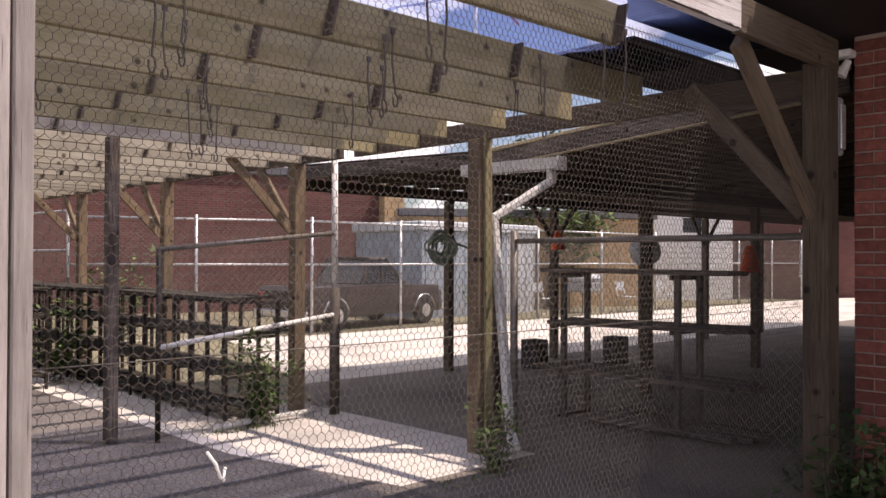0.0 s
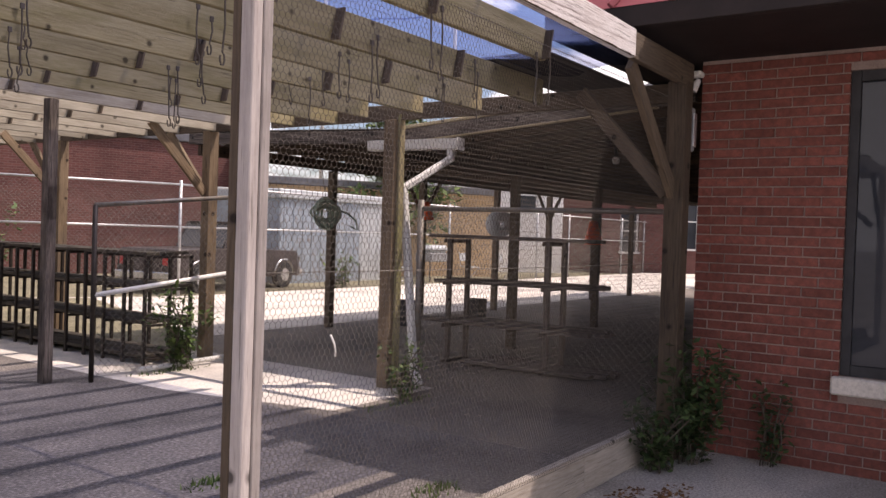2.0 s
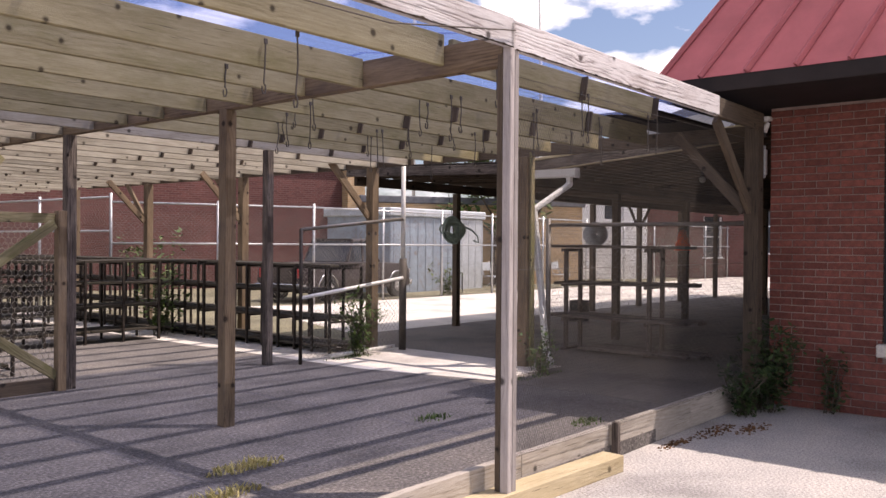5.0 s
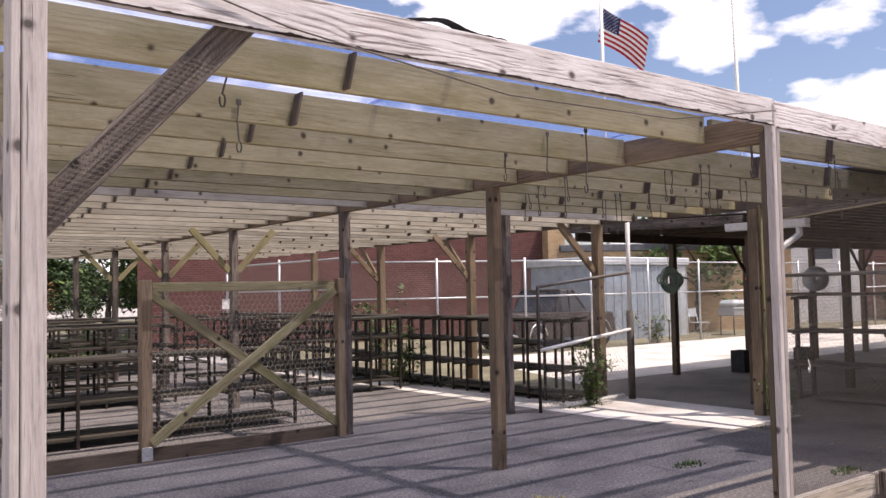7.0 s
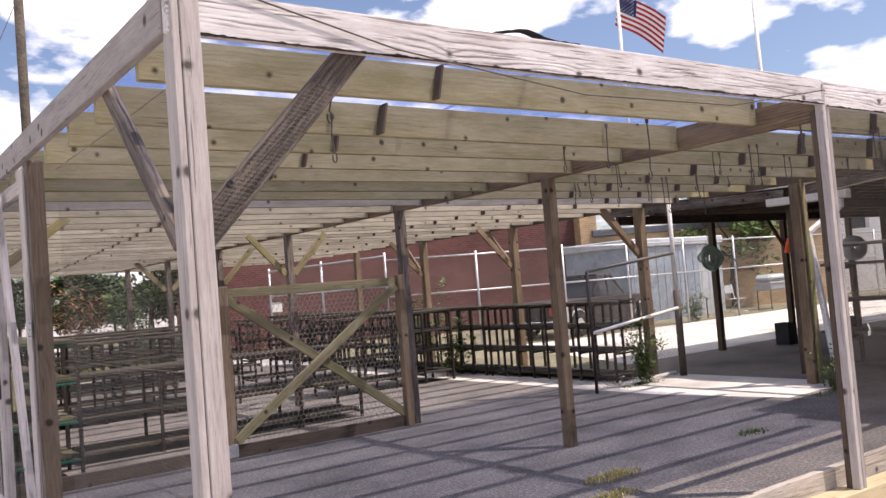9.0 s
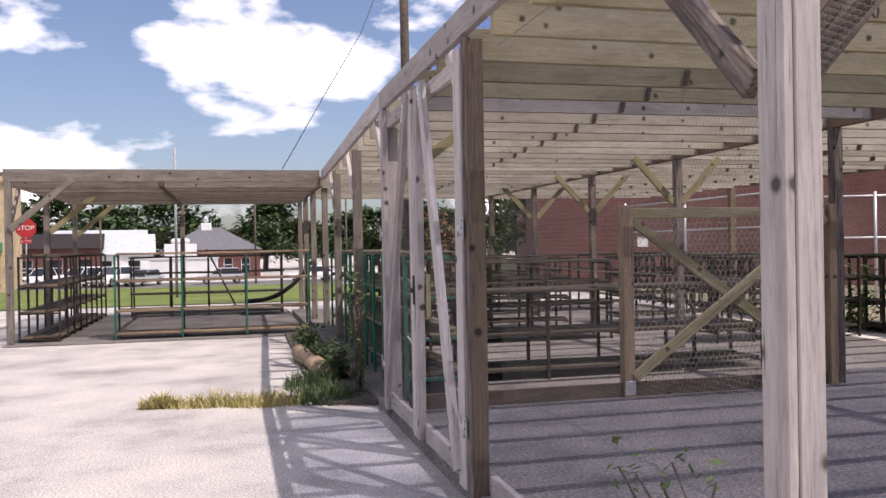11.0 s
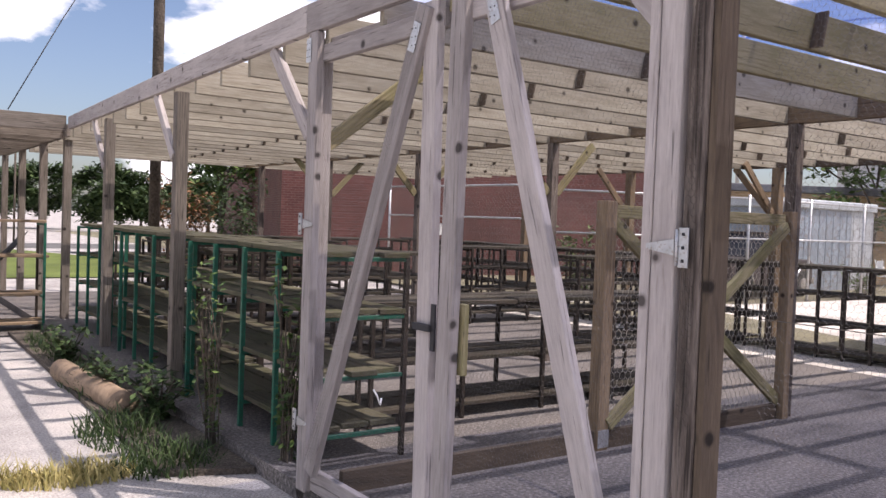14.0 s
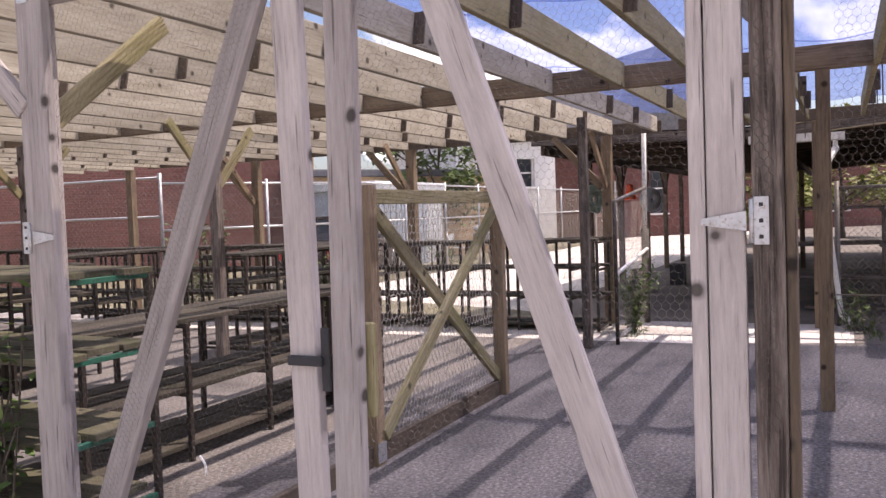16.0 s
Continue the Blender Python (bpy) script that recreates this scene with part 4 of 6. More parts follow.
for y in (0.02, 0.11):
    bm = bmesh.new()
    bmesh.ops.create_cone(bm, cap_ends=True, segments=12, radius1=0.035, radius2=0.018, depth=0.09, matrix=pose(8.44, y, 2.52, 25, 15, 0))
    part("lamp_head", bm, M_PVC, flood, smooth=False)
conduit = thing("conduit", (8.46, 0.08, 0.0), "grey pipes running up beside the brick corner", "pipe")
for k, x in enumerate((8.34, 8.42)):
    pipe("pipe", conduit, [(x, 0.06 + 0.05 * k, -0.08), (x, 0.06 + 0.05 * k, 2.55)], 0.018 + 0.008 * k, M_GREYBOX)
meter = thing("meter_box", (8.18, 0.05, 1.9), "grey metal box screwed to the post", "box")
block("case", meter, (8.15, -0.06, 2.02), (8.23, 0.02, 2.32), M_GREYBOX, bev=0.01)
block("cover", meter, (8.16, -0.075, 2.05), (8.22, -0.062, 2.28), M_GALV, bev=0.004)

# ---- covered area behind the shop ----
shelter = thing("lean_to", (9.0, 3.0, 0), "dark timber lean-to roof on posts behind the shop", "shelter")
YA, YV, YZ = 0.05, 3.3, 6.45
ZA, ZV, ZB = 2.67, 2.42, 2.52


def slope(y):
    """Two roof planes meeting in a valley gutter."""
    if y < YV:
        return ZA + (ZV - ZA) * (y - YA) / (YV - YA)
    return ZV + (ZB - ZV) * (y - YV) / (YZ - YV)


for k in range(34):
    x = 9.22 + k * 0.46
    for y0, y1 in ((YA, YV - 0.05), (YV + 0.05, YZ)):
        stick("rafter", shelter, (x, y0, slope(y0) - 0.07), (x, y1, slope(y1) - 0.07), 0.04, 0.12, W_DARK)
cols = 360
for y0, y1 in ((YA, YV - 0.001), (YV + 0.001, YZ + 0.15)):
    bm = bmesh.new()
    prev = None
    for k in range(cols + 1):
        x = 9.14 + k * 15.2 / cols
        z = 0.012 * math.sin(k * math.pi / 2.0)
        pair = [bm.verts.new((x, y0, slope(y0) + 0.015 + z)), bm.verts.new((x, y1, slope(y1) + 0.015 + z))]
        if prev:
            bm.faces.new((prev[0], pair[0], pair[1], prev[1]))
        prev = pair
    bmesh.ops.solidify(bm, geom=bm.faces[:], thickness=0.004)
    part("roof_sheet", bm, M_SOFFIT, shelter, "near-black corrugated roof sheets")
stick("fascia", shelter, (9.14, YA + 0.2, slope(0.25) - 0.07), (9.14, YV - 0.05, ZV - 0.07), 0.035, 0.13, W_ROUGH, "dark grey barge board")
stick("fascia", shelter, (9.14, YV + 0.05, ZV - 0.07), (9.14, YZ, ZB - 0.07), 0.035, 0.13, W_ROUGH, "dark grey barge board")
stick("trim", shelter, (9.135, YA + 0.2, slope(0.25) + 0.015), (9.135, YV - 0.05, ZV + 0.015), 0.05, 0.03, W_YELLOW, "yellow strip along the roof edge")
stick("trim", shelter, (9.12, YA + 0.5, slope(0.55) - 0.145), (9.12, YV - 0.3, slope(3.0) - 0.145), 0.03, 0.018, W_YELLOW, "yellow strip under the barge board")
stick("beam", shelter, (9.16, 6.3, ZB - 0.2), (24.2, 6.3, ZB - 0.2), 0.05, 0.14, W_DARK)
stick("beam", shelter, (9.16, YV, ZV - 0.2), (24.2, YV, ZV - 0.2), 0.05, 0.14, W_DARK)
for x, y in ((11.55, 6.3), (13.75, 6.3), (16.1, 6.3), (18.2, 6.3), (20.4, 6.3), (22.6, 6.3), (9.2, YV), (11.6, YV), (14.9, YV + 0.4), (17.8, YV)):
    stick("post", shelter, (x, y, 0.004), (x, y, slope(y) - (0.13 if y == YV + 0.4 else 0.27)), 0.1, 0.1, W_SHADE)
for x in (13.75, 18.2):
    stick("brace", shelter, (x + 0.04, 6.3, ZB - 0.75), (x + 0.5, 6.3, ZB - 0.25), 0.035, 0.07, W_DARK)
    stick("brace", shelter, (x - 0.04, 6.3, ZB - 0.75), (x - 0.5, 6.3, ZB - 0.25), 0.035, 0.07, W_DARK)
# Added panel that blocks the sky between joists and eaves to darken that corner.
block("flashing", shelter, (7.42, 0.67, 2.612), (9.12, 1.32, 2.632), M_SOFFIT, "dark panel added to close the sky gap between the roofs", 0.003)
gutter = thing("gutter", (9.08, 3.0, 2.25), "white painted gutter with a bent downpipe on the post", "gutter")
bm = bmesh.new()
profile = [(-0.055, 0.05), (-0.05, -0.04), (-0.035, -0.05), (0.035, -0.05), (0.05, -0.04), (0.055, 0.05), (0.048, 0.05), (0.04, -0.035), (-0.04, -0.035), (-0.048, 0.05)]
ends = [[bm.verts.new((9.08 + a, y, z + b)) for a, b in profile] for y, z in ((3.55, 2.262), (2.46, 2.25))]
for k in range(10):
    bm.faces.new((ends[0][k], ends[0][(k + 1) % 10], ends[1][(k + 1) % 10], ends[1][k]))
for e in ends:
    for q in ((0, 1, 8, 9), (1, 2, 3, 4, 7, 8), (4, 5, 6, 7)):
        bm.faces.new([e[i] for i in q])
bmesh.ops.recalc_face_normals(bm, faces=bm.faces[:])
part("trough", bm, M_PVC, gutter)
stick("end_cap", gutter, (9.08, 2.458, 2.25), (9.08, 2.452, 2.25), 0.125, 0.115, M_PVC, bev=0.0)
stick("downpipe", gutter, (9.08, 2.56, 2.205), (9.08, 2.56, 2.09), 0.075, 0.06, M_PVC, bev=0.012)
stick("downpipe", gutter, (9.08, 2.55, 2.12), (8.57, 2.72, 1.80), 0.075, 0.06, M_PVC, bev=0.012)
stick("downpipe", gutter, (8.565, 2.72, 1.84), (8.55, 2.52, 0.14), 0.075, 0.06, M_PVC, bev=0.012)
stick("downpipe", gutter, (8.55, 2.52, 0.16), (8.50, 2.42, 0.05), 0.075, 0.06, M_PVC, bev=0.012)

# shelving unit under the lean-to
unit = thing("shelf_unit", (10.2, 2.5, 0), "dark timber shelf unit with four empty shelves", "shelf")
for x in (10.06, 10.42):
    for y in (2.0, 3.2):
        stick("leg", unit, (x, y, 0.004), (x, y, 1.35), 0.05, 0.05, W_ROUGH)
for z, ya, yb in ((0.05, 1.42, 2.9), (0.45, 1.47, 3.47), (0.91, 1.5, 3.4), (1.37, 1.56, 3.5)):
    for x in (10.04, 10.18, 10.32, 10.46):
        stick("shelf_board", unit, (x, ya + 0.1 * math.sin(9 * x + z), z), (x, yb + 0.08 * math.sin(7 * x + 3 * z), z + 0.02 * math.sin(5 * z)), 0.125, 0.038, W_ROUGH)
    for y in (2.0, 3.2):
        stick("crossbar", unit, (10.02, y + 0.045, z - 0.04), (10.46, y + 0.045, z - 0.04), 0.03, 0.045, W_ROUGH)
for k, (x, y) in enumerate(((12.65, 5.75), (13.9, 5.3))):
    tub = thing("planter_box", (x, y, 0.004), "dark square planter box standing on the concrete", "planter", "planter boxes")
    bm = bmesh.new()
    bmesh.ops.create_cube(bm, size=1.0, matrix=Matrix.Translation((x, y, 0.194)) @ Matrix.Diagonal((0.26, 0.26, 0.38, 1)))
    top = max(bm.faces, key=lambda f: f.calc_center_median().z)
    ins = bmesh.ops.inset_region(bm, faces=[top], thickness=0.025)
    for v in top.verts:
        v.co.z -= 0.05
    part("tub", bm, M_DARK, tub)
    block("soil", tub, (x - 0.10, y - 0.10, 0.33), (x + 0.10, y + 0.10, 0.345), M_SOIL, bev=0)
for x, y, z, s in ((13.57, 6.08, 1.64, 0.22), (14.55, 3.60, 1.34, 0.28)):
    bag = thing("feeder", (x, y, z), "bright orange plastic feeder hanging on a wire", "feeder", "orange feeders")
    bm = bmesh.new()
    bmesh.ops.create_cone(bm, cap_ends=True, segments=10, radius1=s * 0.55, radius2=s * 0.22, depth=s * 1.3, matrix=Matrix.Translation((x, y, z + s * 0.55)))
    bmesh.ops.bevel(bm, geom=bm.edges[:], offset=0.012, segments=2, affect="EDGES")
    part("body", bm, M_ORANGE, bag, smooth=True)
    pipe("hanger", bag, [(x, y, z + s * 1.1), (x, y, slope(y) - 0.14)], 0.003, M_DWIRE, sides=5)
bulb = thing("ceiling_bulb", (11.4, 1.9, 2.3), "bare white bulb under the lean-to roof", "lamp")
bm = bmesh.new()
bmesh.ops.create_uvsphere(bm, u_segments=12, v_segments=8, radius=0.045, matrix=Matrix.Translation((11.4, 1.9, 2.29)))
part("globe", bm, M_PVC, bulb, smooth=True)
pipe("holder", bulb, [(11.4, 1.9, 2.33), (11.4, 1.9, slope(1.9) - 0.005)], 0.02, M_DARK)

# ---- pipe gate and chain link ----
pgate = thing("pipe_gate", (8.35, 4.55, 0), "open chain-link pipe gate on a white-topped pole", "gate")
pipe("pole", pgate, [(8.57, 4.78, 0), (8.56, 4.77, 1.2)], 0.05, M_DWIRE)
pipe("pole_top", pgate, [(8.56, 4.77, 1.2), (8.54, 4.75, 2.41)], 0.03, M_PVC)
pipe("rail", pgate, [(8.52, 4.74, 0.95), (6.78, 4.72, 0.76)], 0.022, M_PVC)
pipe("rail", pgate, [(8.45, 4.82, 0.06), (7.3, 4.78, 0.04)], 0.024, M_PVC)
pipe("rail", pgate, [(8.52, 4.75, 1.72), (6.78, 4.72, 1.55)], 0.022, M_WIRE)
pipe("upright", pgate, [(6.78, 4.72, 0.0), (6.78, 4.72, 1.55)], 0.022, M_BLACK)
wire_mesh("chain_link", pgate, link_segments((6.8, 4.74, 0.05), (1, 0, 0), (0, 0, 1), 1.7, 1.5, 0.07), 0.0016, M_WIRE)


def fence(pts, high, label, cell=0.075, r=0.0022, rails=(1.0,), mat=M_GALV, step=2.4):
    ob = thing("chain_link_fence", (*pts[0], 0), label, "fence", "chain link fences")
    for (x0, y0), (x1, y1) in zip(pts, pts[1:]):
        a, b = Vector((x0, y0, 0)), Vector((x1, y1, 0))
        d, n = (b - a), max(1, round((b - a).length / step))
        for k in range(n + (1 if (x1, y1) == pts[-1] else 0)):
            p = a + d * k / n
            pipe("fence_post", ob, [p + Vector((0, 0, -0.1)), p + Vector((0, 0, high + 0.08))], 0.03, mat, sides=8)
        for f in rails:
            pipe("rail", ob, [a + Vector((0, 0, high * f)), b + Vector((0, 0, high * f))], 0.021, mat, sides=8)
        wire_mesh("chain_link", ob, link_segments(a + Vector((0.01, 0.02, 0)), d.normalized(), (0, 0, 1), d.length, high, cell), r, M_WIRE)
    return ob


fence([(8.62, 2.55), (8.62, 0.15)], 1.62, "rusty chain-link fence under the lean-to", 0.07, 0.0013, (1.0,), M_WIRE, 2.4)
fence([(9.2, 13.4), (13.2, 11.8), (20.0, 11.85), (28.0, 11.9), (40.0, 11.9)], 2.2, "tall galvanised chain-link fence along the drive", 0.085, 0.0022, (1.0, 0.62), M_GALV, 2.3)
fence([(8.9, 19.0), (9.2, 13.4)], 2.3, "tall galvanised chain-link fence along the drive", 0.10, 0.0022, (1.0, 0.7), M_GALV, 2.3)
dish = thing("metal_dish", (16.05, 6.2, 1.36), "round pale metal dish hung on a lean-to post", "dish")
bm = bmesh.new()
for r0, z0, r1, z1 in ((0.02, 0.05, 0.12, 0.045), (0.12, 0.045, 0.2, 0.02), (0.2, 0.02, 0.25, -0.03), (0.25, -0.03, 0.262, -0.03)):
    for k in range(24):
        a0, a1 = 2 * math.pi * k / 24, 2 * math.pi * (k + 1) / 24
        bm.faces.new([bm.verts.new((q * math.cos(a), q * math.sin(a), z)) for q, a, z in ((r0, a0, z0), (r0, a1, z0), (r1, a1, z1), (r1, a0, z1))])
bmesh.ops.remove_doubles(bm, verts=bm.verts[:], dist=0.0005)
bmesh.ops.solidify(bm, geom=bm.faces[:], thickness=0.004)
part("bowl", bm, M_SHEDL, dish, "", pose(16.05, 6.2, 1.62, 90, 0, -48), smooth=True)
pipe("hanger", dish, [(16.05, 6.2, 1.87), (16.08, 6.25, 2.25)], 0.005, M_DWIRE, sides=5)
hose = thing("hose", (11.3, 6.3, 1.65), "coil of faded green hose hung beside the lean-to post", "hose")
HX, HY, HZ = 11.26, 6.2, 1.66
bm = bmesh.new()
turns = []
for k in range(14 * 22):
    a, n = 2 * math.pi * k / 22, k / 22
    a0, b0 = 0.05 + 0.15 * ((n * 0.37) % 1.0), 0.16 + 0.05 * math.sin(1.9 * n)
    turns.append((HX + 0.75 * a0 * math.cos(a), HY - 0.66 * a0 * math.cos(a) - 0.008 * n, HZ - 0.004 * n + b0 * math.sin(a)))
tube(bm, turns, 0.017, 6)
part("coil", bm, M_TARP, hose, smooth=True)
pipe("tail", hose, [(HX + 0.12, HY - 0.2, HZ + 0.02), (HX + 0.3, HY - 0.2, HZ - 0.02), (HX + 0.42, HY - 0.25, HZ - 0.12), (HX + 0.45, HY - 0.25, HZ - 0.24), (HX + 0.36, HY - 0.2, HZ - 0.2)], 0.015, M_TARP, sides=6)
pipe("hanger", hose, [(HX, HY - 0.05, HZ + 0.16), (HX, 6.26, ZB - 0.2)], 0.005, M_DWIRE, sides=5)
grill = thing("barrel_grill", (23.6, 13.1, -0.05), "grey metal barbecue on a steel frame behind the fence", "grill")
block("box", grill, (23.1, 12.8, 0.55), (24.05, 13.4, 0.82), M_GREYBOX, bev=0.03)
lid = block("lid", grill, (23.1, 12.8, 0.825), (24.05, 13.4, 1.05), M_SHEDL, "pale dented lid", bev=0.09)
pipe("handle", lid, [(23.2, 12.74, 0.9), (23.9, 12.74, 0.9)], 0.014, M_DARK, sides=6)
for x in (23.15, 19.9):
    for y in (12.86, 13.34):
        pipe("leg", grill, [(x, y, -0.05), (x, y, 0.56)], 0.02, M_DARK, sides=6)
for x, y, tall in ((22.3, 13.5, 0.7), (25.3, 12.8, 0.6), (27.2, 12.6, 0.8)):
    ch = thing("metal_chair", (x, y, -0.05), "old tubular metal garden chair behind the fence", "chair", "garden chairs")
    for dx in (-0.2, 0.2):
        pipe("frame", ch, [(x + dx, y - 0.22, -0.04), (x + dx, y + 0.2, -0.04), (x + dx, y - 0.2, 0.36), (x + dx, y + 0.24, 0.38), (x + dx, y + 0.34, 0.85)], 0.013, M_GALV, sides=6)
    block("seat", ch, (x - 0.2, y - 0.2, 0.365), (x + 0.2, y + 0.22, 0.385), M_SHEDL, bev=0.006)
    stick("backrest", ch, (x - 0.2, y + 0.30, 0.68), (x + 0.2, y + 0.30, 0.68), 0.015, 0.26, M_SHEDL)


# ---- buildings far off ----
def house(name, corner, u, wide, deep, high, mat, label, roof="flat", roof_mat=None, wins=(), rise=1.5, eave=0.3, base=-0.1):
    """A box house along u from its corner; wins: (along, sill, width, height)."""
    ob = thing(name, (*corner, base), label, "building")
    u = Vector((*u, 0)).normalized()
    v = Vector((-u.y, u.x, 0))
    o = Vector((*corner, base))
    m = Matrix((u, v, Vector((0, 0, 1)))).transposed().to_4x4()
    m.translation = o

    def L(name_, lo, hi, mat_, parent, lab="", bev=0.0):
        lo, hi = Vector(lo), Vector(hi)
        me = board_mesh(hi.x - lo.x, hi.y - lo.y, hi.z - lo.z, mat_, bev)
        return mesh_part(name_, me, None, parent, lab, m @ Matrix.Translation((lo + hi) / 2))

    xs, cuts = 0.0, sorted(wins)
    body = L("wall", (0, 0.25, 0), (wide, deep, high), mat, ob)
    for a, s, w, h in cuts:
        if a > xs:
            L("wall", (xs, 0, 0), (a, 0.248, high), mat, ob)
        L("wall", (a, 0, 0), (a + w, 0.248, s), mat, ob)
        L("wall", (a, 0, s + h), (a + w, 0.248, high), mat, ob)
        wn = L("window", (a, 0.17, s), (a + w, 0.245, s + h), M_PANE, ob)
        L("frame", (a, 0.10, s), (a + 0.07, 0.168, s + h), M_WHITE, wn)
        L("frame", (a + w - 0.07, 0.10, s), (a + w, 0.168, s + h), M_WHITE, wn)
        L("frame", (a + 0.072, 0.10, s + h / 2 - 0.03), (a + w - 0.072, 0.168, s + h / 2 + 0.03), M_WHITE, wn)
        L("sill", (a - 0.05, -0.06, s - 0.08), (a + w + 0.05, -0.002, s), M_WHITE, wn)
        xs = a + w
    if xs < wide:
        L("wall", (xs, 0, 0), (wide, 0.248, high), mat, ob)
    if roof == "flat":
        L("roof", (-0.1, -0.1, high), (wide + 0.1, deep + 0.1, high + 0.25), roof_mat or M_SHINGLE, ob, bev=0.03)
    else:
        bm = bmesh.new()
        e = eave
        if roof == "gable_front":
            base = [(-e, -e), (wide + e, -e), (wide + e, deep + e), (-e, deep + e)]
            ridge = [(wide / 2, -e), (wide / 2, deep + e)]
            b4 = [bm.verts.new((*p, high)) for p in base]
            r2 = [bm.verts.new((*p, high + rise)) for p in ridge]
            for f in ((b4[0], b4[1], r2[0]), (b4[1], b4[2], r2[1], r2[0]), (b4[2], b4[3], r2[1]), (b4[3], b4[0], r2[0], r2[1]), b4[::-1]):
                bm.faces.new(f)
        else:
            base = [(-e, -e), (wide + e, -e), (wide + e, deep + e), (-e, deep + e)]
            q = 0.0 if roof == "gable" else min(wide, deep) / 2
            ridge = [(-e + q, deep / 2), (wide + e - q, deep / 2)]
            b4 = [bm.verts.new((*p, high)) for p in base]
            r2 = [bm.verts.new((*p, high + rise)) for p in ridge]
            for f in ((b4[0], b4[1], r2[1], r2[0]), (b4[1], b4[2], r2[1]), (b4[2], b4[3], r2[0], r2[1]), (b4[3], b4[0], r2[0]), b4[::-1]):
                bm.faces.new(f)
        bmesh.ops.recalc_face_normals(bm, faces=bm.faces[:])
        part("roof", bm, roof_mat or M_SHINGLE, ob, "", m)
    return ob, L


def wins_row(n, start, gap, sill, w, h):
    return [(start + k * gap, sill, w, h) for k in range(n)]


red_hall, LL = house("brick_hall", (21.0, 18.4), (0.31, 0.95), 34, 14, 4.0, M_BRICK, "long plain red brick hall behind the fence")
LL("corner_pier", (-0.45, -0.05, 0), (-0.002, 0.6, 4.0), M_TAN, red_hall, "tan brick corner pier")
house("tan_hall", (20.8, 18.0), (0.86, -0.5), 8.5, 8, 2.9, M_TAN, "low tan brick building with a flat roof", wins=[(1.2, 2.0, 1.6, 0.7)])
shed, LS = house("metal_shed", (18.2, 14.2), (1, 0.02), 4.5, 2.6, 2.3, M_SHED, "low blue-grey sheet metal shed by the fence", roof_mat=M_SHEDL)
for k in range(13):
    LS("rib", (0.15 + 0.36 * k, -0.03, 0.02), (0.19 + 0.36 * k, -0.018, 2.28), M_SHEDL if k > 8 else M_SHED, shed)
LS("panel", (0.02, -0.016, 0.02), (3.28, -0.003, 2.28), M_SHED, shed, "blue-grey ribbed sheet")
LS("panel", (3.3, -0.016, 0.02), (4.48, -0.003, 2.28), M_SHEDL, shed, "pale sheet panel")
house("white_house", (30, 17), (0.8, -0.6), 5, 6, 4.6, M_WHITE, "white two-storey house with a grey gable", "gable_front", M_SHINGLE, wins_row(2, 1, 2, 2.6, 0.9, 1.2), 1.6)
church, LC = house("brick_church", (36, 13.5), (0.75, -0.66), 9, 14, 4.2, M_BRICK, "dark red brick church with a steep gable", "gable_front", M_SHINGLE, [(1.2, 1.0, 0.9, 1.8), (4.0, 1.2, 1.0, 2.4), (7, 1.0, 0.9, 1.8)], 5.0, 0.4)
house("brick_annexe", (43, 7.5), (0.6, -0.8), 16, 8, 3.4, M_BRICK, "low red brick annexe beside the church", wins=wins_row(4, 1.5, 3.5, 1.0, 1.6, 1.2))
house("awning_house", (24.5, 51), (0.9, -0.3), 9, 6, 2.7, M_BRICK, "low brick house with a grey awning roof", "hip", M_SHINGLE, wins_row(2, 1.5, 4, 1.0, 1.4, 1.2), 1.4, 1.0)

# ---- street across the lawn ----
cream, LW = house("cream_shop", (-26.4, 63.8), (1, 0.12), 9.6, 10, 8.4, M_CREAM, "two-storey cream brick shop with arched windows", wins=wins_row(4, 1.2, 2.2, 4.9, 0.7, 1.9), base=fall(64))
LW("awning", (0.2, -1.3, 2.9), (9.3, -0.01, 3.6), M_AWNING, cream, "green cloth awning", 0.05)
LW("cornice", (-0.1, -0.25, 7.9), (9.7, -0.003, 8.3), M_CREAM, cream, "", 0.03)
LW("shop_front", (0.4, -0.05, 0.2), (9.1, -0.003, 2.7), M_PANE, cream, "dark shop glass", 0.0)
house("row_shop", (-23.5, 92.0), (1, 0.1), 9, 9, 3.6, M_BRICK, "low brick shop with a reddish roof", "gable", M_SOFFIT, wins_row(3, 1, 2.8, 0.8, 1.6, 1.6), 1.6, base=-1.9)
house("row_shop", (-21.0, 103.0), (1, 0.1), 10, 9, 4.6, M_WHITE, "white fronted shop with a pale metal roof", "gable", M_SHEDL, wins_row(2, 1, 3.8, 0.8, 2.0, 1.4), 1.2, base=-1.9)
house("row_shop", (-15.6, 94.0), (1, 0.1), 6.2, 9, 2.9, M_WHITE, "white shop with a sloping pale metal roof", "gable", M_SHEDL, wins_row(2, 0.8, 2.8, 0.8, 1.3, 1.4), 2.2, base=-1.9)
hall, LH = house("white_hall", (-8.6, 96), (1, 0.06), 10.5, 9, 3.2, M_BRICK, "low hall with a grey hipped roof and cupola", "hip", M_SHINGLE, wins_row(3, 4.6, 1.9, 0.8, 1.0, 1.4), 2.6, base=-1.9)
LH("gable_front", (0.2, -0.9, 0), (3.6, -0.01, 3.9), M_WHITE, hall, "white shaped parapet front", 0.05)
LH("gable_front", (0.9, -0.9, 3.9), (2.9, -0.01, 4.5), M_WHITE, hall, "", 0.2)
LH("cupola", (4.2, 3.9, 5.3), (5.4, 5.1, 6.3), M_WHITE, hall, "white wooden cupola", 0.05)
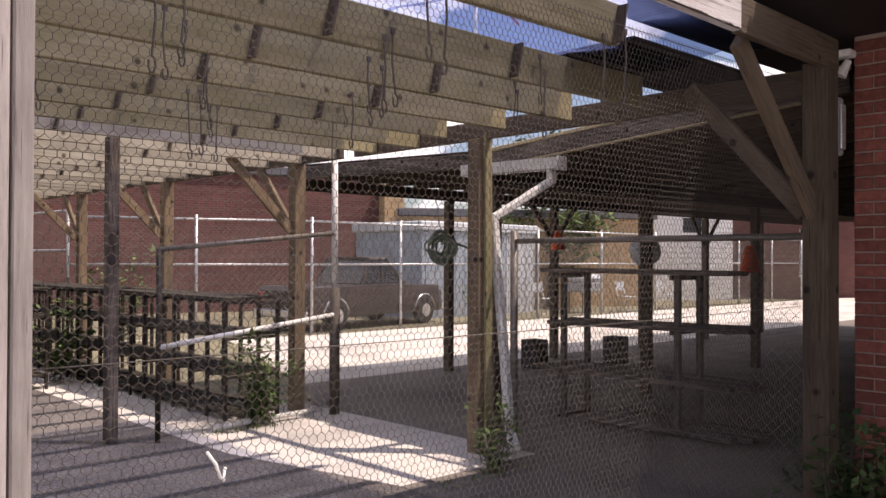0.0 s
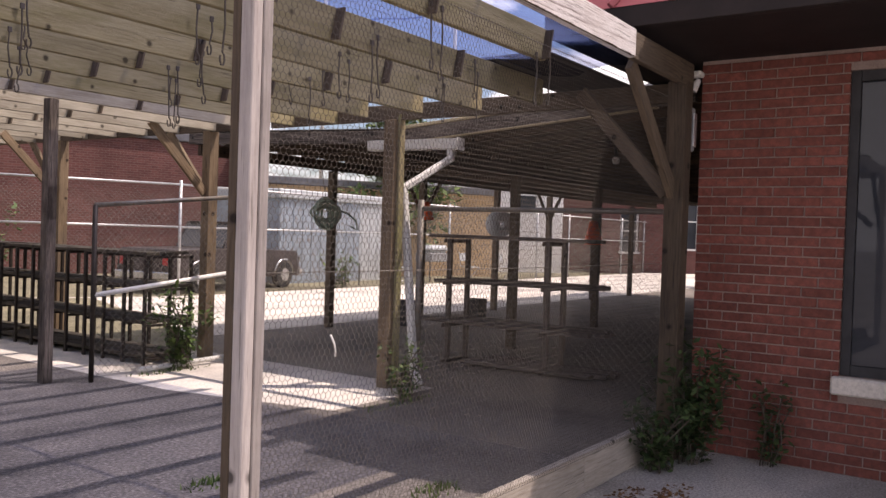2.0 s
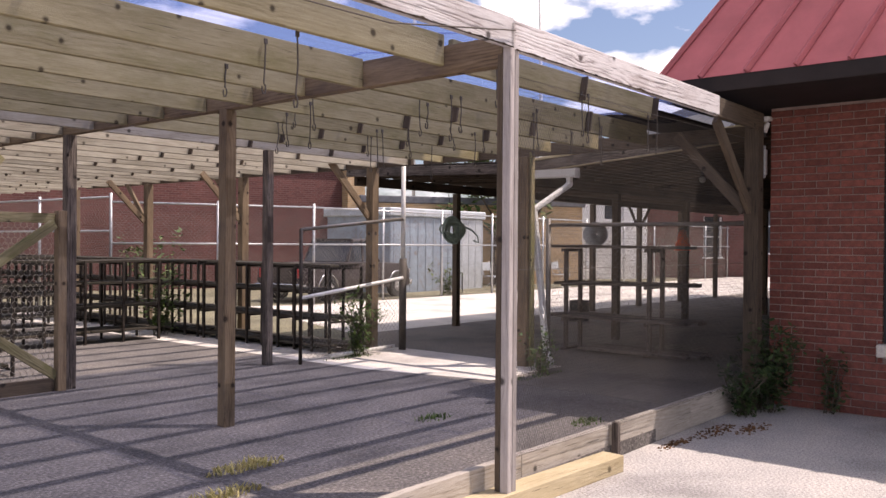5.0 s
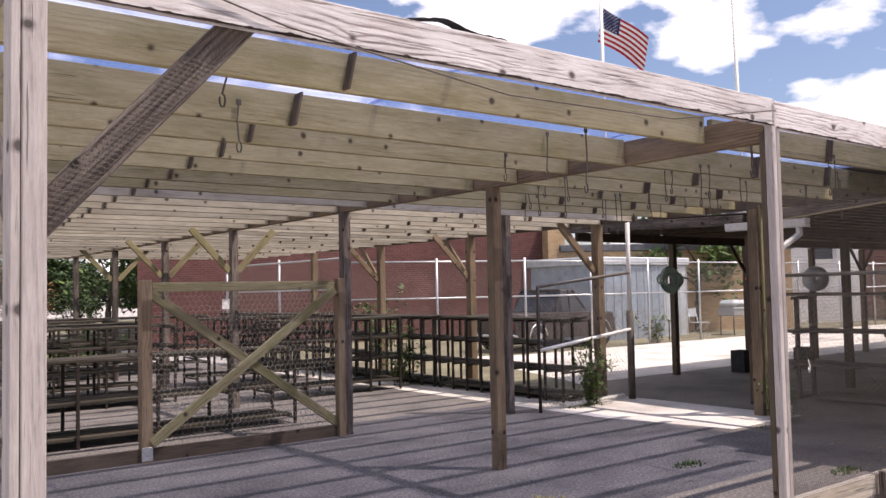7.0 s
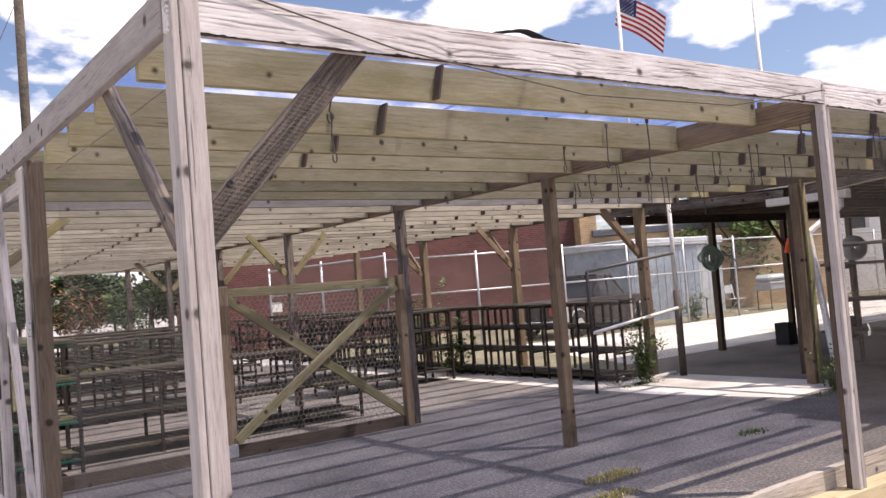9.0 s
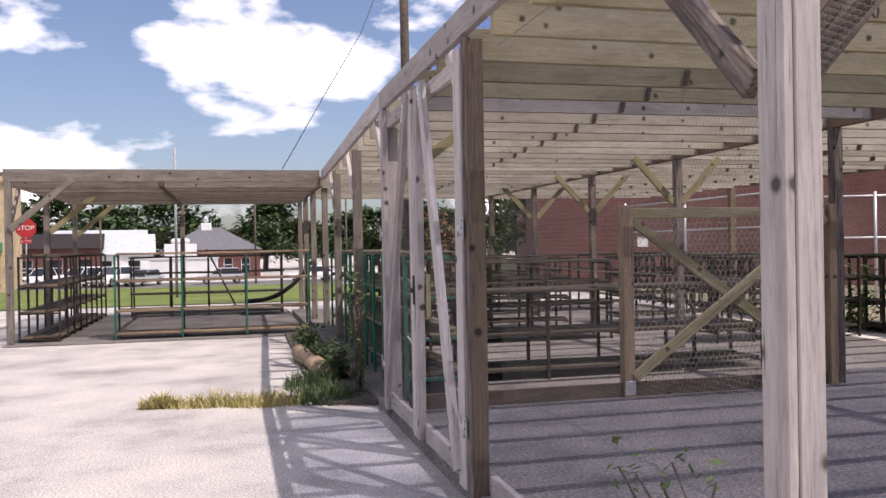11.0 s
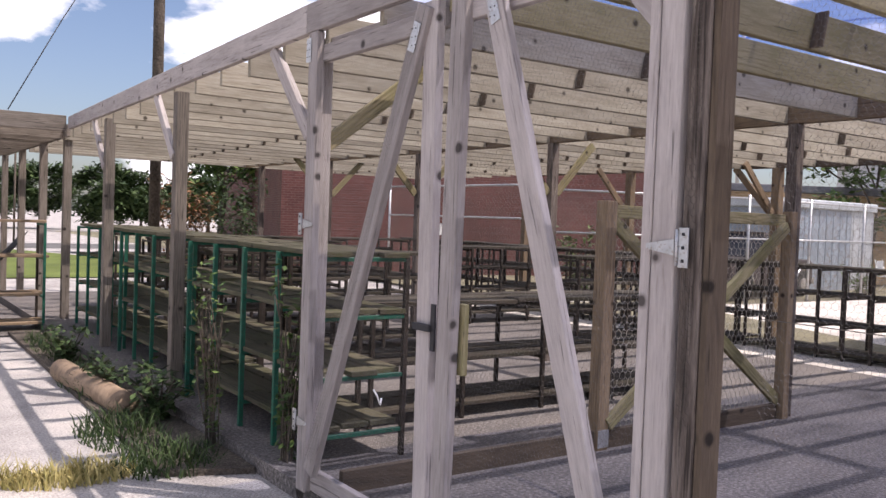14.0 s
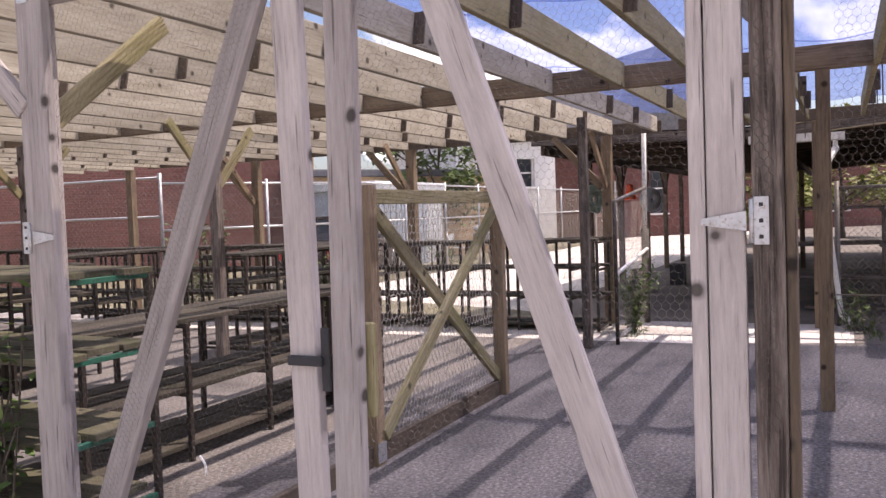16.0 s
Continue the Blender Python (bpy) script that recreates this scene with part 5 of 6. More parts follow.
LH("cupola_cap", (4.5, 4.2, 6.302), (5.1, 4.8, 7.1), M_SHEDL, hall, "pale metal cupola cap", 0.2)
house("white_canopy", (-9.2, 88), (1, 0.05), 6.6, 3, 2.3, M_WHITE, "long low white building by the street", "flat", M_WHITE, base=-1.9)


# ---- plants ----
def leaf_quads(rng, centre, spread, n, size, flat=0.5):
    """Small bent leaves scattered round a centre, denser towards the rim."""
    verts, faces = [], []
    c = Vector(centre)
    for _ in range(n):
        d = Vector((rng.gauss(0, 1), rng.gauss(0, 1), rng.gauss(0, 1))).normalized() * (rng.random() ** 0.45)
        p = c + Vector((d.x * spread[0], d.y * spread[1], d.z * spread[2]))
        s = size * rng.uniform(0.6, 1.3)
        a = Vector((rng.uniform(-1, 1), rng.uniform(-1, 1), rng.uniform(-flat, flat))).normalized()
        b = a.cross(Vector((rng.uniform(-0.5, 0.5), rng.uniform(-0.5, 0.5), 1))).normalized()
        k = len(verts)
        verts += [tuple(p - a * s), tuple(p - b * s * 0.45), tuple(p + a * s), tuple(p + b * s * 0.45)]
        faces.append((k, k + 1, k + 2, k + 3))
    return verts, faces


def leaf_part(name, parent, groups, mat):
    verts, faces = [], []
    for v, f in groups:
        k = len(verts)
        verts += v
        faces += [tuple(i + k for i in q) for q in f]
    me = bpy.data.meshes.new(name)
    me.from_pydata(verts, [], faces)
    return mesh_part(name, me, mat, parent)


def shrub(at, size, n, label, mat=M_LEAF, leaf=0.035, stems=9, seed=1, name="weed_plant", category="plant"):
    rng = random.Random(seed)
    ob = thing(name, at, label, category)
    x, y, z = at
    bm = bmesh.new()
    groups = []
    for _ in range(stems):
        a, r = rng.uniform(0, 6.28), rng.uniform(0.2, 1.0)
        tip = Vector((x + math.cos(a) * r * size[0], y + math.sin(a) * r * size[1], z + size[2] * rng.uniform(0.55, 1.0)))
        foot = Vector((x + rng.uniform(-0.3, 0.3) * size[0], y + rng.uniform(-0.3, 0.3) * size[1], z - 0.01))
        mid = (foot + tip) / 2 + Vector((rng.uniform(-0.05, 0.05), rng.uniform(-0.05, 0.05), 0.08 * size[2]))
        tube(bm, [foot, mid, tip], 0.005, 5)
        for p, w in ((mid, 0.5), (tip, 0.6), ((foot + mid) / 2, 0.4)):
            groups.append(leaf_quads(rng, p, (size[0] * 0.38 * w + 0.03, size[1] * 0.38 * w + 0.03, size[2] * 0.22), n // (3 * stems), leaf))
    part("stem", bm, M_BARK, ob)
    leaf_part("foliage", ob, groups, mat)
    return ob


def grass(name, pts, n, high, mat, label, seed=3, wide=0.006):
    """Blades scattered in an ellipse list (x, y, rx, ry, z)."""
    rng = random.Random(seed)
    verts, faces = [], []
    for x, y, rx, ry, z in pts:
        for _ in range(n):
            a, r = rng.uniform(0, 6.28), rng.random() ** 0.6
            p = Vector((x + math.cos(a) * r * rx, y + math.sin(a) * r * ry, z))
            h = high * rng.uniform(0.3, 1.0) * (1.1 - 0.6 * r)
            lean = Vector((rng.gauss(0, 0.35), rng.gauss(0, 0.35), 1)).normalized() * h
            side = Vector((rng.uniform(-1, 1), rng.uniform(-1, 1), 0)).normalized() * wide
            mid = p + lean * 0.55
            tip = p + lean + Vector((lean.x, lean.y, -0.2 * h)) * 0.5
            k = len(verts)
            verts += [tuple(p - side), tuple(p + side), tuple(mid + side * 0.7), tuple(mid - side * 0.7), tuple(tip)]
            faces += [(k, k + 1, k + 2, k + 3), (k + 3, k + 2, k + 4)]
    me = bpy.data.meshes.new(name)
    me.from_pydata(verts, [], faces)
    return tagged(mesh_part(name, me, mat), label, "grass", kind="stuff")


shrub((7.75, 4.75, 0.0), (0.42, 0.3, 0.75), 900, "leafy green weed growing by the rack end", M_LEAF, 0.035, 14, 5)
shrub((8.25, 2.45, 0.0), (0.22, 0.2, 0.42), 260, "small weed at the foot of the post", M_LEAF, 0.03, 7, 6)
shrub((8.05, 2.25, 0.0), (0.15, 0.2, 0.3), 140, "small weed at the foot of the post", M_LEAF, 0.03, 6, 7)
shrub((8.12, -0.12, -0.1), (0.28, 0.3, 0.85), 1500, "dense dark vine at the brick corner", M_LEAFD, 0.035, 16, 8)
shrub((7.8, -0.05, -0.1), (0.3, 0.25, 0.4), 700, "dense dark weeds by the kerb end", M_LEAFD, 0.03, 12, 9)
shrub((8.42, -0.58, -0.1), (0.10, 0.16, 0.5), 260, "dark vine against the brick wall", M_LEAFD, 0.03, 7, 10)
shrub((0.35, 1.05, 0.0), (0.3, 0.4, 0.5), 260, "thin yellow-green weed by the corner post", M_LEAF, 0.03, 9, 11)
shrub((0.55, 0.45, 0.0), (0.35, 0.25, 0.3), 200, "thin yellow-green weed by the corner post", M_LEAF, 0.025, 8, 12)
shrub((-0.1, 6.5, -0.1), (0.13, 0.22, 1.15), 330, "tall vine climbing the green rack", M_LEAF, 0.032, 16, 13)
shrub((-0.2, 7.4, -0.1), (0.2, 0.4, 0.42), 600, "dark weeds crowding the green rack", M_LEAFD, 0.04, 15, 14)
shrub((-0.3, 8.6, -0.1), (0.2, 0.5, 0.35), 500, "dark weeds crowding the green rack", M_LEAFD, 0.04, 14, 15)
shrub((-0.25, 10.2, -0.1), (0.22, 0.6, 0.4), 450, "dark weeds crowding the green rack", M_LEAFD, 0.04, 12, 16)
shrub((0.1, 5.75, -0.05), (0.12, 0.2, 1.25), 260, "thin vine climbing the green rack", M_LEAF, 0.035, 12, 17)
shrub((7.4, 8.6, 0.0), (0.4, 0.4, 0.9), 500, "green weed growing between the racks", M_LEAF, 0.05, 10, 18)
shrub((10.2, 13.6, -0.05), (0.7, 0.7, 1.5), 800, "green bush by the fence", M_LEAF, 0.07, 12, 19, "bush", "bush")
shrub((18.4, 12.2, -0.05), (0.5, 0.5, 0.8), 400, "green bush by the fence", M_LEAF, 0.06, 10, 20, "bush", "bush")
shrub((3.9, 19.4, -0.1), (0.75, 0.7, 2.25), 2200, "russet flowering bush behind the racks", M_LEAFR, 0.06, 18, 21, "bush", "bush")
shrub((5.35, 19.8, -0.1), (0.7, 0.7, 2.2), 2000, "dark green bush behind the racks", M_LEAFD, 0.06, 16, 22, "bush", "bush")
for k, (x, y) in enumerate(((3.3, 18.4), (4.5, 18.3), (5.6, 18.5))):
    shrub((x, y, -0.1), (0.85, 0.45, 0.8), 1600, "clipped dark green hedge behind the pergola", M_LEAFD, 0.04, 16, 30 + k, "hedge", "hedge")
grass("grass", [(-1.45, 6.35, 0.42, 0.1, -0.1), (-1.0, 6.25, 0.35, 0.14, -0.1), (-1.95, 6.42, 0.2, 0.05, -0.1)], 520, 0.24, M_STRAW, "dry yellow grass growing from a crack in the asphalt")
grass("grass", [(-0.45, 6.3, 0.35, 0.3, -0.1), (-0.5, 7.2, 0.3, 0.6, -0.1), (-0.35, 8.9, 0.2, 1.0, -0.1), (-0.25, 11.0, 0.2, 1.2, -0.1)], 500, 0.3, M_LEAFD, "dark green grass along the pergola edge", 4)
grass("grass", [(1.2, 0.35, 0.7, 0.12, 0.0), (2.3, 0.55, 0.6, 0.10, 0.0), (3.1, 1.1, 0.35, 0.08, 0.0), (3.6, 1.5, 0.3, 0.1, 0.0)], 260, 0.09, M_STRAW, "thin grass tufts in the floor joints", 5)
grass("grass", [(0.9, 0.3, 0.6, 0.2, 0.0), (0.3, 1.4, 0.2, 0.6, 0.0)], 300, 0.16, M_LEAF, "green grass by the corner post", 6)
grass("grass", [(5.5, 1.6, 0.2, 0.1, 0.0), (6.2, 0.6, 0.2, 0.1, 0.0), (7.9, 2.2, 0.5, 0.1, 0.0), (7.6, 4.7, 0.5, 0.1, 0.0)], 90, 0.08, M_LEAF, "thin grass tufts in the floor joints", 7)
grass("dead_leaves", [(7.0, -0.1, 0.35, 0.1, -0.1), (6.4, -0.05, 0.3, 0.06, -0.1), (7.3, -0.3, 0.3, 0.1, -0.1)], 120, 0.03, M_LEAFR, "brown dead leaves by the kerb", 8, 0.012)


def tree_thing(at, high, crown, label, mat=M_LEAFD, seed=1, clumps=34, per=90, leaf=0.28):
    rng = random.Random(seed)
    ob = thing("tree", at, label, "tree", "trees")
    o = Vector(at)
    bm = bmesh.new()
    top = o + Vector((0.2, 0.1, high * 0.62))
    pts = [o + Vector((0, 0, -0.2)), o + Vector((0.05, 0.1, high * 0.2)), o + Vector((0.15, 0, high * 0.4)), top]
    for (p, q), r in zip(zip(pts, pts[1:]), (0.03, 0.024, 0.016)):
        tube(bm, [p, q], high * r * 0.8, 8)
    groups = []
    for k in range(clumps):
        a = rng.uniform(0, 6.28)
        f = rng.uniform(0.30, 1.0)
        rad = crown * math.sin(min(1.0, (f - 0.18) * 1.5) * 2.6) * rng.uniform(0.35, 1.0)
        c = o + Vector((math.cos(a) * rad, math.sin(a) * rad, high * f))
        if k % 3 == 0:
            tube(bm, [o + Vector((0.1, 0, high * min(0.6, f * 0.7))), c], high * 0.006, 5)
        s = crown * rng.uniform(0.22, 0.42)
        groups.append(leaf_quads(rng, c, (s, s, s * 0.7), per, leaf))
    part("trunk", bm, M_BARK, ob, smooth=True)
    leaf_part("crown", ob, groups, mat)
    return ob


t1 = tree_thing((-32, 128, -1.9), 9.5, 6.0, "tall dark green tree behind the shops", M_LEAFD, 41, 40, 80, 0.55)
t2 = tree_thing((4, 132, -1.9), 11.0, 6.5, "tall dark green tree behind the shops", M_LEAFD, 42, 40, 80, 0.55)
t3 = tree_thing((28, 126, -1.9), 9.0, 6.2, "tall dark green tree behind the shops", M_LEAFD, 43, 40, 80, 0.55)
rng = random.Random(77)
for k in range(42):
    src = (t1, t2, t3)[k % 3]
    x = -92 + k * 4.6 + rng.uniform(-1.5, 1.5)
    copy_thing(src, pose(x, 122 + rng.uniform(-4, 20), -1.9, 0, 0, rng.uniform(0, 360)) @ Matrix.Scale(rng.uniform(0.62, 1.12), 4))
tree_thing((14.5, 36, -0.1), 7.5, 3.0, "green tree beyond the hedge", M_LEAFD, 51, 30, 90, 0.2)
tree_thing((9.8, 33, -0.1), 5.5, 2.4, "green tree beyond the hedge", M_LEAF, 52, 26, 80, 0.16)
tree_thing((25.0, 15.5, -0.1), 5.2, 2.2, "green tree behind the fence", M_LEAF, 53, 30, 90, 0.16)
tree_thing((33.0, 2.5, -0.1), 4.6, 2.6, "leafy tree beyond the lean-to", M_LEAFY, 54, 34, 90, 0.16)
tree_thing((29.0, 4.6, -0.1), 3.6, 1.8, "leafy tree beyond the lean-to", M_LEAFY, 55, 30, 90, 0.14)


# ---- vehicles ----
def loft(bm, sections):
    """Closed cross sections along x, each a list of (y, z)."""
    rings = [[bm.verts.new((x, y, z)) for y, z in sec] for x, sec in sections]
    n = len(rings[0])
    for a, b in zip(rings, rings[1:]):
        for i in range(n):
            bm.faces.new((a[i], a[(i + 1) % n], b[(i + 1) % n], b[i]))
    bm.faces.new(rings[0][::-1])
    bm.faces.new(rings[-1])
    bmesh.ops.recalc_face_normals(bm, faces=bm.faces[:])


def car(at, turn, paint, label, kind="saloon", group="", size=1.0):
    ob = thing("pickup_truck" if kind == "pickup" else "parked_car", (0, 0, 0), label, "truck" if kind == "pickup" else "car", group)
    big = kind != "saloon"
    ln, wd, belt, roof = (5.3, 1.9, 1.12, 1.78) if big else (4.6, 1.78, 0.92, 1.45)
    h = wd / 2

    def body(zt, y=h):
        return [(-y, 0.34), (y, 0.34), (y + 0.02, 0.62), (y - 0.04, zt - 0.03), (y - 0.12, zt), (-y + 0.12, zt), (-y + 0.04, zt - 0.03), (-y - 0.02, 0.62)]

    bm = bmesh.new()
    nose = belt - (0.06 if big else 0.14)
    loft(bm, [(-ln / 2, body(belt - 0.12, h - 0.1)), (-ln / 2 + 0.12, body(belt - 0.02)), (-0.7, body(belt)), (0.8, body(belt)), (1.1, body(nose + 0.04)), (ln / 2 - 0.25, body(nose)), (ln / 2, body(nose - 0.16, h - 0.12))])
    shell = part("body", bm, paint, ob)
    bm = bmesh.new()
    c0, c1 = (-0.55, 0.95) if kind == "pickup" else (-2.1 if big else -1.7, 0.95)

    def cab(z, k):
        return [(-h + 0.10 + k, belt - 0.01), (h - 0.10 - k, belt - 0.01), (h - 0.18 - k, z), (-h + 0.18 + k, z)]

    loft(bm, [(c0 - 0.12, cab(belt + 0.02, 0.02)), (c0 + 0.25, cab(roof, 0.02)), (c1 - 0.65, cab(roof, 0.02)), (c1 + 0.05, cab(belt + 0.02, 0.02))])
    part("cabin", bm, M_PANE, ob, "dark glass cabin")
    bm = bmesh.new()
    rz = roof
    loft(bm, [(c0 + 0.2, [(-h + 0.17, rz - 0.02), (h - 0.17, rz - 0.02), (h - 0.24, rz + 0.04), (-h + 0.24, rz + 0.04)]), (c1 - 0.6, [(-h + 0.17, rz - 0.02), (h - 0.17, rz - 0.02), (h - 0.24, rz + 0.04), (-h + 0.24, rz + 0.04)])])
    part("roof", bm, paint, ob)
    for y in (-h + 0.13, h - 0.13):
        for xa, xb in (((c0 - 0.1, c0 + 0.24)), ((c1 + 0.03, c1 - 0.63))):
            stick("pillar", ob, (xa, y, belt), (xb, y * 0.93, roof + 0.01), 0.05, 0.05, paint, bev=0.005)
        stick("pillar", ob, (0.1, y, belt), (0.1, y * 0.93, roof + 0.01), 0.05, 0.05, paint, bev=0.005)
    wr = 0.37 if big else 0.31
    for x in (-ln / 2 + 0.95, ln / 2 - 0.9):
        for y in (-h + 0.06, h - 0.06):
            bm = bmesh.new()
            bmesh.ops.create_cone(bm, cap_ends=True, segments=20, radius1=wr, radius2=wr, depth=0.2, matrix=pose(x, y, wr, 90, 0, 0))
            bmesh.ops.bevel(bm, geom=bm.edges[:], offset=0.02, segments=1, affect="EDGES")
            wheel = part("wheel", bm, M_RUBBER, ob)
            bm = bmesh.new()
            bmesh.ops.create_cone(bm, cap_ends=True, segments=14, radius1=wr * 0.6, radius2=wr * 0.5, depth=0.23, matrix=pose(x, y, wr, 90, 0, 0))
            part("rim", bm, M_CHROME, wheel)
            arch = [(x + math.cos(a) * (wr + 0.07), y * 1.065, wr + math.sin(a) * (wr + 0.07)) for a in np.linspace(0.15, 2.99, 12)]
            pipe("wheel_arch", ob, arch, 0.035, M_CHROME if kind == "pickup" else M_RUBBER, sides=6)
    for y in (-h + 0.25, h - 0.25):
        block("headlight", ob, (ln / 2 - 0.05, y - 0.16, nose - 0.32), (ln / 2 + 0.015, y + 0.16, nose - 0.18), M_CHROME, bev=0.01)
        block("tail_light", ob, (-ln / 2 - 0.015, y - 0.08, belt - 0.42), (-ln / 2 + 0.05, y + 0.08, belt - 0.16), M_SIGNRED, bev=0.01)
    block("bumper", ob, (ln / 2 - 0.06, -h + 0.05, 0.36), (ln / 2 + 0.09, h - 0.05, 0.54), M_CHROME if big else paint, bev=0.02)
    block("bumper", ob, (-ln / 2 - 0.09, -h + 0.05, 0.36), (-ln / 2 + 0.06, h - 0.05, 0.54), M_CHROME if big else paint, bev=0.02)
    block("grille", ob, (ln / 2 - 0.04, -0.45, nose - 0.36), (ln / 2 + 0.012, 0.45, nose - 0.16), M_DARK, bev=0.008)
    ob.matrix_world = pose(*at, 0, 0, turn) @ Matrix.Scale(size, 4)
    return ob


car((15.75, 13.7, -0.05), 9, M_TRUCK, "old dark maroon pickup truck parked on the grass", "pickup", size=0.86)
for x, paint, form, turn, label in (
        (-24.2, M_WCAR, "pickup", 200, "white pickup truck parked at the street"),
        (-20.6, M_SCAR, "saloon", 205, "silver saloon parked at the street"),
        (-17.6, M_WCAR, "pickup", 235, "white pickup truck parked at the street"),
        (-14.6, M_WCAR, "estate", 240, "white estate car parked at the street"),
        (-11.8, M_WCAR, "estate", 245, "white estate car parked at the street"),
        (-9.2, M_SCAR, "saloon", 245, "grey saloon parked at the street"),
        (-2.2, M_SCAR, "saloon", 184, "grey saloon parked at the street"),
        (6.2, M_WCAR, "saloon", 186, "white saloon parked at the street")):
    car((x, 81.0, -1.88), turn, paint, label, form, "parked cars")
car((24.0, 40.0, -0.08), 20, M_SIGNRED, "red car parked beyond the hedge", "saloon", "parked cars")

# ---- poles, flag, signs, wires ----
upole = thing("utility_pole", (2.6, 16.4, -0.1), "tall brown wooden utility pole", "pole")
bm = bmesh.new()
tube(bm, [(2.6, 17.1, -0.2), (2.6, 17.1, 5), (2.58, 17.1, 10.5)], 0.10, 12)
part("shaft", bm, M_BARK, upole, smooth=True)
pipe("wire", upole, [(2.5, 17.0, 8.4), (1.4, 15.8, 5.8), (0.5, 14.8, 4.3), (-0.4, 13.4, 2.75)], 0.008, M_DARK, sides=5)
mast = thing("flagpole", (32.3, 26.0, -0.1), "white flagpole with a waving striped flag", "flag")
pipe("shaft", mast, [(32.3, 26.0, -0.1), (32.3, 26.0, 16.5)], 0.09, M_PVC)
FU, FV = Vector((0.58, -0.62, -0.52)).normalized(), Vector((-0.10, 0.12, -1.0)).normalized()


def cloth(s, t):
    n = Vector((0.7, 0.7, 0))
    return Vector((32.35, 25.95, 15.9)) + FU * (2.7 * s) + FV * (1.75 * t + 0.35 * s * s) + n * (0.16 * math.sin(5.5 * s + 2 * t))


def cloth_piece(name, s0, s1, t0, t1, mat, lift=0.0, nseg=14):
    bm = bmesh.new()
    n = Vector((-0.7, -0.7, 0)) * lift
    a = [bm.verts.new(cloth(s0 + (s1 - s0) * k / nseg, t0) + n) for k in range(nseg + 1)]
    b = [bm.verts.new(cloth(s0 + (s1 - s0) * k / nseg, t1) + n) for k in range(nseg + 1)]
    for k in range(nseg):
        bm.faces.new((a[k], a[k + 1], b[k + 1], b[k]))
    bmesh.ops.solidify(bm, geom=bm.faces[:], thickness=0.006)
    return part(name, bm, mat, mast)


for k in range(13):
    cloth_piece("stripe", 0.4 if k < 7 else 0.0, 1.0, k / 13, (k + 1) / 13, M_FLAGRED if k % 2 == 0 else M_FLAGWHITE)
canton = cloth_piece("canton", 0.0, 0.4, 0.0, 7 / 13, M_NAVY)
bm = bmesh.new()
bmesh.ops.create_icosphere(bm, subdivisions=1, radius=0.035)
star_mesh = bpy.data.meshes.new("star")
bm.to_mesh(star_mesh)
bm.free()
star_mesh.materials.append(M_FLAGWHITE)
for i in range(9):
    for j in range(5 + (i + 1) % 2):
        p = cloth(0.03 + 0.34 * (j + (0.5 if i % 2 else 0)) / 5.5, 0.03 + 0.48 * i / 8.5)
        mesh_part("star", star_mesh, None, canton, "", Matrix.Translation(p))
mast2 = thing("antenna_mast", (27.8, 15.3, -0.1), "thin white mast behind the pergola", "mast")
pipe("shaft", mast2, [(27.8, 15.3, -0.1), (27.6, 15.35, 12.8)], 0.07, M_PVC)
for x, y, h in ((-3.2, 30.0, 5.4), (-12.4, 78.0, 6.2), (0.9, 79.0, 8.5), (9.5, 80.0, 8.0)):
    pl = thing("street_pole", (x, y, fall(y)), "thin dark pole beside the street" if y > 60 else "thin grey pole on the lawn", "pole", "street poles")
    pipe("shaft", pl, [(x, y, fall(y)), (x, y, fall(y) + h)], 0.09 if y > 60 else 0.05, M_BARK if y > 60 else M_GREYBOX)

SX, SY, SZ = -9.2, 35.0, 2.33
sign = thing("stop_sign", (SX, SY, fall(SY)), "red stop sign with an all-way plate on a steel post", "sign")
pipe("post", sign, [(SX, SY + 0.04, fall(SY)), (SX, SY + 0.04, SZ + 0.34)], 0.025, M_GALV)
bm = bmesh.new()
bmesh.ops.create_cone(bm, cap_ends=True, segments=8, radius1=0.41, radius2=0.41, depth=0.006, matrix=pose(SX, SY + 0.005, SZ, 90, 22.5, 0))
plate = part("plate", bm, M_SIGNRED, sign)
block("lower_plate", sign, (SX - 0.22, SY + 0.002, SZ - 0.62), (SX + 0.22, SY + 0.008, SZ - 0.43), M_SIGNRED, bev=0.001)


def letters(text, parent, m, size, mat):
    cu = bpy.data.curves.new("letters", "FONT")
    cu.body, cu.size, cu.align_x, cu.align_y, cu.extrude = text, size, "CENTER", "CENTER", 0.001
    tmp = new("letters", cu)
    me = bpy.data.meshes.new_from_object(tmp.evaluated_get(bpy.context.evaluated_depsgraph_get()))
    bpy.data.objects.remove(tmp)
    me.materials.clear()
    return mesh_part("lettering", me, mat, parent, "", m)


letters("STOP", plate, pose(SX, SY - 0.004, SZ, 90, 0, 0), 0.26, M_FLAGWHITE)
letters("ALL WAY", sign, pose(SX, SY - 0.004, SZ - 0.525, 90, 0, 0), 0.09, M_FLAGWHITE)
notice = thing("notice", (6.3, 13.0, 1.4), "small white notice hung from the joists", "sign")
block("card", notice, (6.20, 13.0, 1.26), (6.42, 13.006, 1.46), M_PAPER, bev=0.001)
pipe("string", notice, [(6.31, 13.003, 1.46), (6.31, 13.003, 2.41)], 0.003, M_DWIRE, sides=5)

